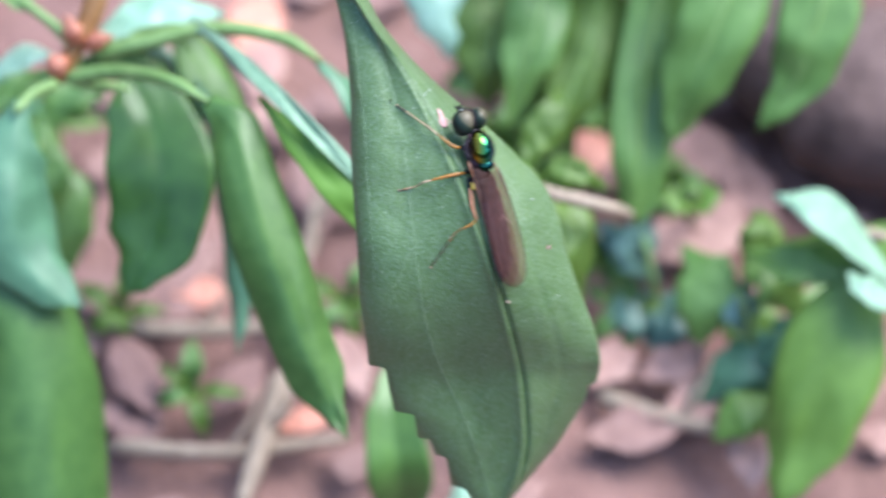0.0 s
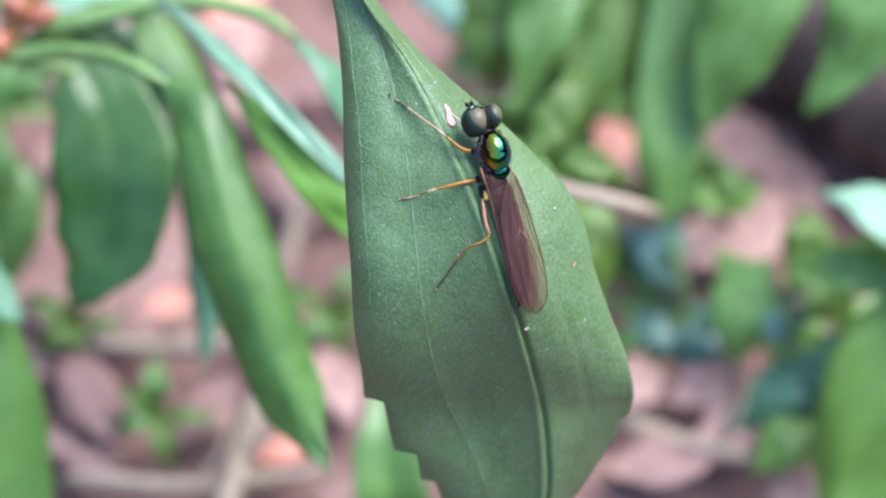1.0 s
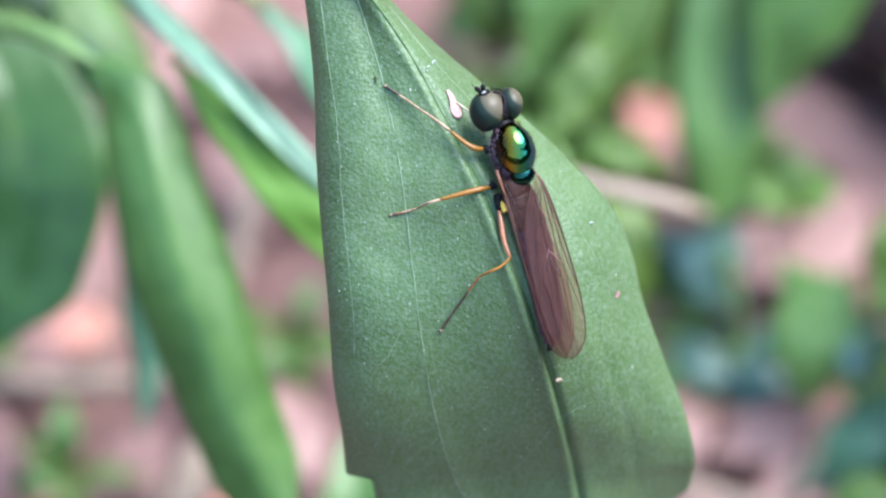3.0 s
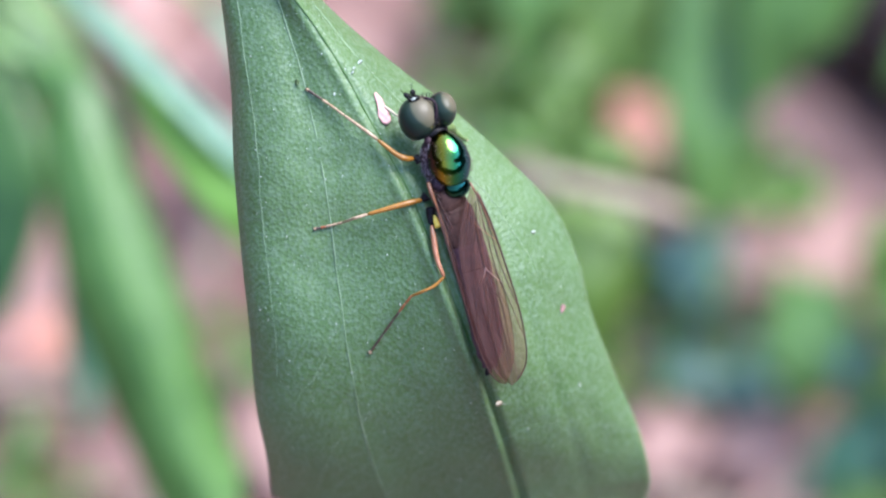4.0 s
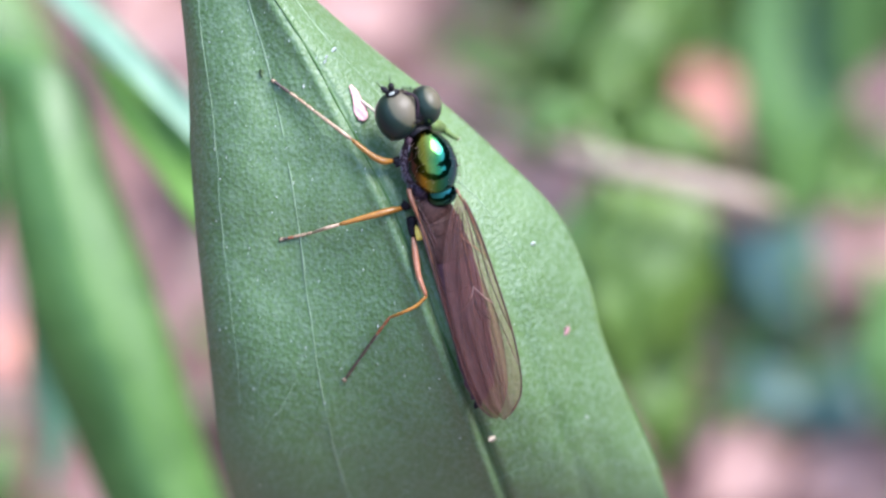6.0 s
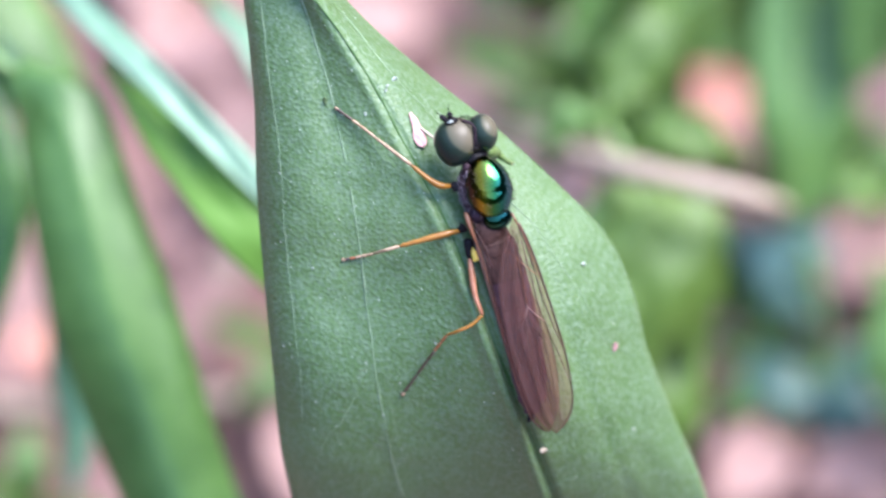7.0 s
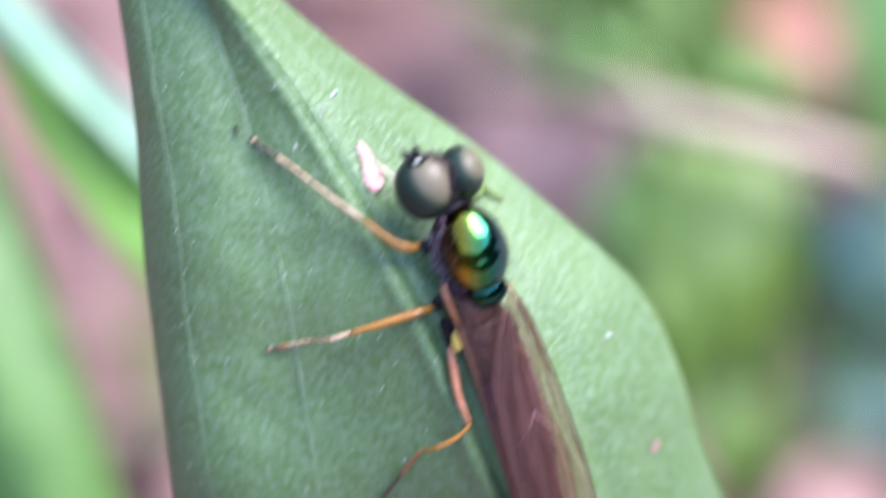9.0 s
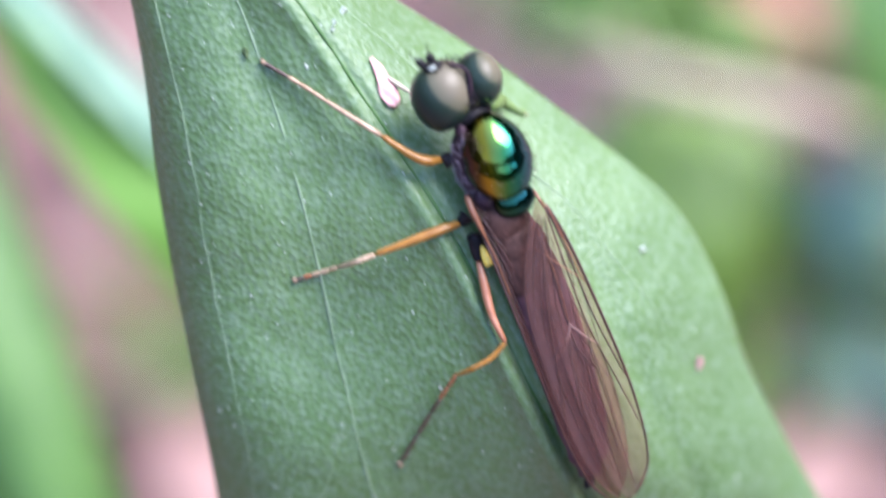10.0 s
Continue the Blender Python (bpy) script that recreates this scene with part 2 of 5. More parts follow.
DARK_OLIVE = mottled("dark_olive_mark", (0.035, 0.06, 0.015), (0.06, 0.10, 0.03), 2400, rough=0.6)
PINK = mottled("pink_flake", (0.40, 0.205, 0.195), (0.54, 0.325, 0.30), 1800, rough=0.5)
WHITE = mottled("pale_debris", (0.30, 0.33, 0.28), (0.50, 0.53, 0.47), 2400, rough=0.6)
SHADE_RING = mottled("shade_ring_green", (0.02, 0.035, 0.015), (0.06, 0.09, 0.035), 2.5, rough=0.9, bump=1.0, depth=0.2)
# gold on one flank, green on top, teal on the other
THORAX = metal_material("metallic_green", [(0.14, (0.03, 0.016, 0.024)), (0.27, (0.06, 0.045, 0.014)), (0.42, (0.25, 0.185, 0.016)), (0.53, (0.14, 0.22, 0.045)), (0.66, (0.035, 0.17, 0.048)), (0.82, (0.02, 0.16, 0.115)), (0.98, (0.04, 0.14, 0.17))])
SHIELD = metal_material("metallic_teal", [(0.1, (0.02, 0.03, 0.015)), (0.5, (0.02, 0.085, 0.05)), (0.9, (0.02, 0.10, 0.10))])
WING, FLOOR = wing_material(), ground_material()

# ---- mesh helpers; all shapes are given in the rest frame, in millimetres ----
BASE = {}


def thing(name, base, label, category, group="", m=None):
    """An Empty at its base; its parts are meshes under it."""
    ob = tagged(new(name), label, category, group)
    BASE[ob.name] = Vector(base)
    ob.matrix_world = m or vm(*base)
    return ob


def part(name, bm, mat, parent, label="", kind=""):
    root = parent
    while root.name not in BASE:
        root = root.parent
    bmesh.ops.recalc_face_normals(bm, faces=bm.faces)
    me = bpy.data.meshes.new(name)
    base = BASE[root.name]
    for v in bm.verts:
        v.co = (v.co - base) * 0.001
    for f in bm.faces:
        f.smooth = True
    bm.to_mesh(me), bm.free()
    me.materials.append(mat)
    ob = tagged(new(name, me), label, kind=kind)
    ob.parent = parent
    return ob


def spline(points, n):
    """n points on a smooth curve through the given ones."""
    p = [Vector(q) for q in points]
    p = [2 * p[0] - p[1]] + p + [2 * p[-1] - p[-2]]
    out = []
    for i in range(n):
        x = i / (n - 1) * (len(p) - 3)
        k = min(int(x), len(p) - 4)
        t = x - k
        a, b, c, d = p[k:k + 4]
        out.append(0.5 * (2 * b + (c - a) * t + (2 * a - 5 * b + 4 * c - d) * t * t + (3 * b - a - 3 * c + d) * t ** 3))
    return out


def grade(stops, x):
    """Smooth value at x of (position, value) stops."""
    if x <= stops[0][0]:
        return stops[0][1]
    for (a, p), (b, q) in zip(stops, stops[1:]):
        if x <= b:
            t = (x - a) / max(b - a, 1e-9)
            t = t * t * (3 - 2 * t)
            return p + (q - p) * t
    return stops[-1][1]


def linear(stops, x):
    if x <= stops[0][0]:
        return stops[0][1]
    for (a, p), (b, q) in zip(stops, stops[1:]):
        if x <= b:
            return p + (q - p) * (x - a) / max(b - a, 1e-9)
    return stops[-1][1]


def tube(points, radii, n=24, sides=10, bm=None, wobble=0.0, flat=1.0):
    """A round-ended stem through points; radii as (position, millimetres) stops or one number."""
    bm = bm or bmesh.new()
    stops = radii if isinstance(radii, (list, tuple)) else [(0, radii), (1, radii)]
    pts = spline(points, n)
    rings, side = [], None
    for i, p in enumerate(pts):
        d = (pts[min(i + 1, n - 1)] - pts[max(i - 1, 0)]).normalized()
        side = (Vector((0.31, 0.2, 0.93)) if side is None else side)
        side = (side - d * side.dot(d)).normalized()
        up = d.cross(side)
        x = i / (n - 1)
        r = grade(stops, x) * (1 + wobble * noise.noise(p * 1.7))
        if i in (0, n - 1):
            r *= 0.55
        rings.append([bm.verts.new(p + (side * math.cos(a) * flat + up * math.sin(a)) * r) for a in (2 * math.pi * k / sides for k in range(sides))])
    for r, s in zip(rings, rings[1:]):
        for k in range(sides):
            bm.faces.new((r[k], r[(k + 1) % sides], s[(k + 1) % sides], s[k]))
    bm.faces.new(rings[0][::-1]), bm.faces.new(rings[-1])
    return bm


def egg(centre, along, up, size, segs=(28, 18), shape=None, bm=None):
    """An ellipsoid: size is the half length along, half width, half height; shape(x, y, z) may mould the unit ball."""
    bm = bm or bmesh.new()
    a = Vector(along).normalized()
    z = Vector(up)
    z = (z - a * z.dot(a)).normalized()
    y = z.cross(a)
    made = bmesh.ops.create_uvsphere(bm, u_segments=segs[0], v_segments=segs[1], radius=1)
    c = Vector(centre)
    for v in made["verts"]:
        p = v.co.copy()
        x1, y1, z1 = p.z, p.y, p.x
        if shape:
            x1, y1, z1 = shape(x1, y1, z1)
        v.co = c + a * x1 * size[0] + y * y1 * size[1] + z * z1 * size[2]
    return bm


def blade(spine, widths, facing, fold=0.25, cup=0.0, wave=0.1, rows=36, cols=12, thick=0.16, seed=0.0):
    """A leaf blade along a spine. widths: (position, half width) stops; fold lifts both halves, cup bends the edges back."""
    bm = bmesh.new()
    pts = spline(spine, rows)
    f = Vector(facing).normalized()
    top, low = [], []
    for i, p in enumerate(pts):
        d = (pts[min(i + 1, rows - 1)] - pts[max(i - 1, 0)]).normalized()
        nrm = (f - d * f.dot(d)).normalized()
        side = d.cross(nrm)
        s = i / (rows - 1)
        h = grade(widths, s)
        a, b = [], []
        for j in range(cols + 1):
            x = 2 * j / cols - 1
            lift = fold * abs(x) * h - cup * x * x * h
            lift += wave * noise.noise(Vector((s * 5 + seed, x * 1.4, seed * 2.3)))
            lift -= 0.04 * math.exp(-(x * h / 0.3) ** 2)
            q = p + side * x * h + nrm * lift
            a.append(bm.verts.new(q))
            b.append(bm.verts.new(q - nrm * thick * (0.4 + 0.6 * (1 - x * x))))
        top.append(a), low.append(b)
    for i in range(rows - 1):
        for j in range(cols):
            bm.faces.new((top[i][j], top[i][j + 1], top[i + 1][j + 1], top[i + 1][j]))
            bm.faces.new((low[i][j], low[i + 1][j], low[i + 1][j + 1], low[i][j + 1]))
        for j in (0, cols):
            bm.faces.new((top[i][j], top[i + 1][j], low[i + 1][j], low[i][j]))
    for i in (0, rows - 1):
        for j in range(cols):
            bm.faces.new((top[i][j], top[i][j + 1], low[i][j + 1], low[i][j]))
    return bm


LANCE = ((0, 0.06), (0.12, 0.45), (0.4, 1.0), (0.65, 0.85), (0.85, 0.42), (1, 0.03))


def lance(half):
    return [(s, w * half) for s, w in LANCE]


def up_at(v):
    """Depth of the ground below the height v."""
    return -44.0 - 0.625 * v


# ---- ground: one sheet to the horizon, rough near the plants ----
def build_ground():
    steps = [-60, -12, -3, -0.8, -0.3] + [-0.14 + 0.0028 * i for i in range(101)] + [0.3, 0.8, 3, 12, 60]
    bm = bmesh.new()
    grid = []
    for y in steps:
        row = []
        for x in steps:
            near = max(0.0, 1 - max(abs(x), abs(y)) / 0.14)
            h = 0.0022 * noise.noise(Vector((x * 90, y * 90, 0))) + 0.0012 * noise.noise(Vector((x * 260, y * 260, 3)))
            row.append(bm.verts.new((x, y, (h - 0.0012) * min(1, near * 3))))
        grid.append(row)
    for a, b in zip(grid, grid[1:]):
        for i in range(len(steps) - 1):
            bm.faces.new((a[i], a[i + 1], b[i + 1], b[i]))
    me = bpy.data.meshes.new("ground")
    for f in bm.faces:
        f.smooth = True
    bm.to_mesh(me), bm.free()
    me.materials.append(FLOOR)
    tagged(new("ground", me), "pinkish brown woodland soil under dead leaves", "ground", kind="structure")


build_ground()


def build_shade_ring():
    """Unseen dark green ring, added far out all round to shade the low sky."""
    bm = bmesh.new()
    n, rows = 120, 10
    grid = []
    for k in range(rows + 1):
        ring = []
        for i in range(n):
            a = 2 * math.pi * i / n
            top = 2.9 + 0.9 * noise.noise(Vector((math.cos(a) * 3, math.sin(a) * 3, 2)))
            r = 5 + 0.5 * noise.noise(Vector((math.cos(a) * 6, math.sin(a) * 6, k * 0.7)))
            ring.append(bm.verts.new((r * math.cos(a), r * math.sin(a), -0.05 + top * k / rows)))
        grid.append(ring)
    for p, q in zip(grid, grid[1:]):
        for i in range(n):
            bm.faces.new((p[i], p[(i + 1) % n], q[(i + 1) % n], q[i]))
    me = bpy.data.meshes.new("backdrop")
    bm.to_mesh(me), bm.free()
    me.materials.append(SHADE_RING)
    tagged(new("backdrop", me), "unseen dark green ring added to shade the low sky", "backdrop", kind="structure")


build_shade_ring()
GROUND_UP = Vector((0, 0.53, 0.848))


def dead_leaf(at, size, turn, mat, label, seed, tilt=0.12, group="dead leaves on the ground"):
    c = Vector(at)
    e1 = Vector((1, 0, 0))
    e2 = GROUND_UP.cross(e1)
    d = e1 * math.cos(turn) + e2 * math.sin(turn)
    up = (GROUND_UP + e1 * tilt * math.sin(seed * 7) + e2 * tilt * math.cos(seed * 5)).normalized()
    L, W = size
    pts = [c - d * L * 0.5, c - d * L * 0.15 + up * 0.15, c + d * L * 0.2 + up * 0.2, c + d * L * 0.5]
    ob = thing("fallen_leaf", c, label, "dead leaf", group)
    leaf = part("blade", blade(pts, lance(W * 0.5), up, fold=0.06, cup=0.1, wave=0.2, rows=18, cols=8, seed=seed), mat, ob)
    part("stalk", tube([pts[0] + d * 0.4, c - d * L * 0.62 + up * 0.3], 0.16, n=6, sides=6), mat, ob)
    return ob


def build_fallen_leaves():
    for at, size, turn, mat, label in (
        ((8.12, 5.32, -44.73), (3.3, 2.8), 0.4, ORANGE, "orange fallen leaf curled on the woodland floor"),
        ((-10.55, 12.75, -50.32), (4.2, 3.4), 1.1, ORANGE, "bright orange fallen leaf lying on the soil"),
        ((-10.21, 10.34, -49.05), (4.6, 3.0), 1.4, PEACH, "pale pink fallen leaf lying on the soil"),
        ((-13.19, -2.53, -41), (2.8, 2.0), 0.1, ORANGE, "small orange fallen leaf among grey litter"),
        ((-12.73, 4.76, -45.56), (2.6, 1.6), 1.5, PEACH, "peach fallen leaf seen between leaves"),
        ((-5.1, -6.19, -38.71), (5.0, 2.4), 1.9, PEACH, "peach fallen leaf beside a hanging leaf"),
        ((12.79, -6.19, -38.71), (4.4, 2.6), 0.5, PEACH, "peach fallen leaf in the brown litter"),
        ((7.7, -1.22, -41.82), (4.0, 2.4), 1.9, PEACH, "pink fallen leaf behind the green leaf"),
        ((9.37, -6.19, -38.71), (3.8, 2.6), 0.9, PEACH, "pink fallen leaf on the soil"),
        ((-7.41, -9.42, -36.69), (3.2, 1.8), 0.3, ORANGE, "rust orange fallen leaf on the soil"),
        ((14.38, 5.39, -45.96), (6.0, 3.4), 2.4, MAUVE, "pale mauve fallen leaf beside the log"),
        ((16.87, 3.49, -44.77), (5.4, 3.2), 2.2, MAUVE, "mauve fallen leaf beside the log"),
        ((10.72, -9.88, -36.41), (6.0, 3.0), 0.2, MAUVE, "mauve fallen leaf on the soil"),
        ((-7.05, 3.81, -44.97), (6.4, 3.2), 1.7, MAUVE, "mauve fallen leaf on the soil"),
        ((-14.21, -0.91, -42.02), (5.4, 2.8), 0.7, MAUVE, "mauve fallen leaf on the soil"),
        ((-16.92, -6.81, -38.33), (6.0, 3.2), 2.0, BROWN, "brown fallen leaf on the soil"),
        ((-11.31, -7.43, -37.94), (4.6, 2.6), 0.9, BROWN, "dark brown fallen leaf on the soil"),
        ((-15.43, -3.09, -40.65), (5.0, 2.6), 0.1, BROWN, "brown fallen leaf on the soil"),
        ((-8.26, -1.22, -41.82), (5.0, 2.2), 1.3, BROWN, "brown fallen leaf on the soil"),
        ((14.15, -8.04, -37.32), (5.0, 3.0), 0.6, PEACH, "pale peach fallen leaf beside bluish leaves"),
        ((16.89, -11.11, -35.53), (4.6, 2.8), 1.6, PEACH, "pale peach fallen leaf on the soil"),
        # Four peach leaves added to brighten soil that lies in shade.
        ((4.12, 3.65, -44.87), (4.6, 2.6), 0.9, PEACH, "pale peach leaf added to brighten soil near a dry twig"),
        ((12.88, 0.5, -42.66), (5.2, 3.0), 0.3, PEACH, "pale peach leaf added to brighten soil behind bluish leaves"),
        ((15.4, 1.13, -43.05), (5.0, 3.0), 1.2, PEACH, "pale peach leaf added to brighten soil under hanging leaves"),
        ((2.32, 2.79, -43.15), (6.4, 4.2), 0.8, PEACH, "broad peach leaf added to brighten soil under a dry twig"),
        ((3.58, -13.54, -34.12), (5.0, 2.6), 0.4, MAUVE, "mauve fallen leaf on the soil"),
    ):
        dead_leaf(at, size, turn, mat, label, seed=at[0])


build_fallen_leaves()


def build_litter():
    """Uncounted scraps of dead leaf over the soil."""
    rng = random.Random(4)
    for mat, count, label in ((MAUVE, 150, "scraps of mauve dead leaf over the soil"), (BROWN, 120, "scraps of brown dead leaf over the soil"), (PEACH, 70, "scraps of peach dead leaf over the soil")):
        bm = bmesh.new()
        for k in range(count * 6):
            u, v = rng.uniform(-46, 46), rng.uniform(-34, 34)
            if k >= count:
                # wider ground round the plants
                a, far = rng.uniform(0, 6.28), rng.uniform(1.3, 3.4)
                u, v = 46 * far * math.cos(a), 34 * far * math.sin(a)
            c = Vector((u, v, up_at(v) + rng.uniform(0.2, 0.7)))
            a = rng.uniform(0, 6.28)
            r = rng.uniform(0.6, 2.2)
            e1 = Vector((1, 0, 0))
            e2 = GROUND_UP.cross(e1)
            ring = []
            for k in range(7):
                b = a + k * 0.9
                q = c + (e1 * math.cos(b) + e2 * math.sin(b) * 0.7) * r * rng.uniform(0.6, 1.1) + GROUND_UP * rng.uniform(-0.2, 0.25)
                ring.append(bm.verts.new(q))
            mid = bm.verts.new(c + GROUND_UP * 0.3)
            for k in range(7):
                bm.faces.new((ring[k], ring[(k + 1) % 7], mid))
        ob = thing("leaf_litter", (0, 0, -44), label, "leaf litter")
        part("scraps", bm, mat, ob, kind="stuff")
        ob["kind"] = "stuff"


build_litter()


def fallen_twig(points, r, mat, label, shoot=1.0):
    ob = thing("twig", points[0], label, "twig", "dry twigs on the ground")
    part("stick", tube(points, [(0, r), (0.6, r * 0.9), (1, r * 0.6)], n=18, sides=8, wobble=0.25), mat, ob)
    mid = Vector(points[1])
    part("side_shoot", tube([mid, mid + Vector((1.2, 1.6, 0.6)) * shoot, mid + Vector((1.8, 3.4, 0.5)) * shoot], [(0, r * 0.5), (1, r * 0.2)], n=8, sides=6), mat, ob)
    return ob


fallen_twig([(-0.6, 4.7, -45.5), (2.38, 3.91, -32), (4.49, 3.25, -27), (7.27, 2.65, -26.5), (9.69, 2.02, -29), (10.6, 1.7, -42.4)], 0.42, STICK, "pale dry twig leaning over low olive leaves", 0.3)
fallen_twig([(-8.68, -6.81, -38.33), (-9.78, -10.18, -35.75), (-11.07, -14.15, -33.74)], 0.75, TWIG, "pale grey dry twig on the soil")
fallen_twig([(-19.16, -4.18, -40.21), (-13.53, -4.49, -39.78), (-5.74, -4.03, -40.3)], 0.5, TWIG, "pale dry twig lying across brown litter")
fallen_twig([(-18.39, -10.81, -36.07), (-11.88, -11.11, -35.64), (-5.08, -10.35, -36.35)], 0.5, TWIG, "pale dry twig lying across brown litter")
fallen_twig([(8.57, -8.05, -37.79), (12.9, -9.42, -36.69), (16.92, -10.19, -36.45)], 0.55, TWIG, "pale dry twig lying beside bluish leaves")
fallen_twig([(-6.59, 4.44, -45.6), (-7.19, 1.29, -43.39), (-7.94, -2.47, -41.28)], 0.5, TWIG, "pale dry twig between dead leaves")


def build_log():
    ob = thing("log", (22.72, 8.6, -49.38), "dark brown rotting log on the soil", "log")
    part("trunk", tube([(17.23, 15.32, -51.21), (19.46, 11.09, -46.8), (25.33, 7.57, -44.02), (35.05, 5.06, -43.62)], [(0, 2.6), (0.3, 4.0), (0.7, 5.0), (1, 5.0)], n=40, sides=22, wobble=0.22), LOG, ob)


build_log()


# ---- background plants ----
def build_hanging_shrub():
    root = thing("shrub", (35.72, 16.03, -54.02), "green shrub with long drooping leaves over the litter", "shrub")
    part("stem", tube([(35.72, 16.03, -54.02), (30.22, 21.7, -36), (22, 21.23, -32), (14.32, 18.47, -32), (6.64, 17.55, -32), (-0.74, 18.16, -32)], [(0, 1.1), (1, 0.4)], n=40, sides=10, wobble=0.15), BARK, root)
    data = (
        (FRESH, 2.4, 0.3, [(16.78, 19.39, -32), (16.13, 15.37, -31), (14.66, 11.69, -31), (13.24, 8.33, -32), (12.35, 5.57, -33)]),
        (FRESH, 2.2, 0.2, [(21.23, 20.62, -32), (21.04, 15.37, -31), (20.12, 11.69, -31), (19.08, 8.94, -32), (17.12, 6.43, -33)]),
        (FRESH, [(0, 0.4), (0.2, 1.6), (0.7, 1.7), (0.92, 1.1), (1, 0.1)], 0.2, [(12.48, 17.85, -32), (11.75, 13.6, -34), (10.98, 8.98, -34), (10.83, 4.66, -34), (10.69, 1.27, -35)]),
        (OLIVE, 2.0, 0.2, [(9.1, 17.7, -32), (8.53, 13.63, -35), (7.91, 10.85, -35), (6.68, 7.76, -35), (5.91, 4.98, -36)]),
        (FRESH, 1.9, 0.2, [(5.41, 17.85, -32), (5.43, 14.53, -34), (4.97, 11.75, -34), (4.35, 9.59, -34), (3.74, 6.52, -35)]),
        (OLIVE, 2.2, 0.2, [(2.95, 18.01, -32), (2.82, 14.89, -36), (2.66, 11.8, -36), (2.51, 9.63, -36), (2.3, 7.79, -37)]),
        (PALE_SHEEN, 2.4, 0.1, [(-0.43, 18.1, -32), (0.03, 15.51, -36), (0.43, 13.65, -36), (0.74, 11.8, -36), (0.96, 10.02, -37)]),
        (OLIVE, 1.1, 0.1, [(6.94, 17.55, -32), (6.87, 11.22, -38), (6.4, 6.87, -38), (6.39, 2.82, -37), (6.71, -1.21, -38)]),
        (OLIVE, 1.3, 0.1, [(4.79, 17.79, -32), (5.17, 10.62, -39), (5.32, 6.88, -39), (5.48, 4.39, -39), (5.95, 2.21, -39)]),
        (FRESH, 1.2, 0.1, [(4.93, 17.83, -33), (4.84, 11.82, -37), (4.78, 8.1, -37.5), (5, 3.45, -38)]),
        (FRESH, 1.2, 0.1, [(11.73, 17.89, -33), (11.89, 11.8, -36), (11.8, 8.08, -36), (11.66, 3.44, -37)]),
        (FRESH, 1.3, 0.2, [(9.25, 17.7, -32), (9.49, 13.06, -37), (9.49, 10.58, -37), (9.43, 8.72, -37), (9.35, 7.02, -38)]),
    )
    for i, (mat, half, fold, pts) in enumerate(data):
        leaf = part("leaf", blade(pts, half if isinstance(half, list) else lance(half), (0.15, 0.5, 1), fold=fold, cup=0.35, wave=0.35, seed=i * 1.7), mat, root)
        part("midrib", tube([Vector(q) + Vector((0, 0, -0.02)) for q in pts], [(0, 0.2), (1, 0.05)], n=20, sides=6), PETIOLE, leaf)


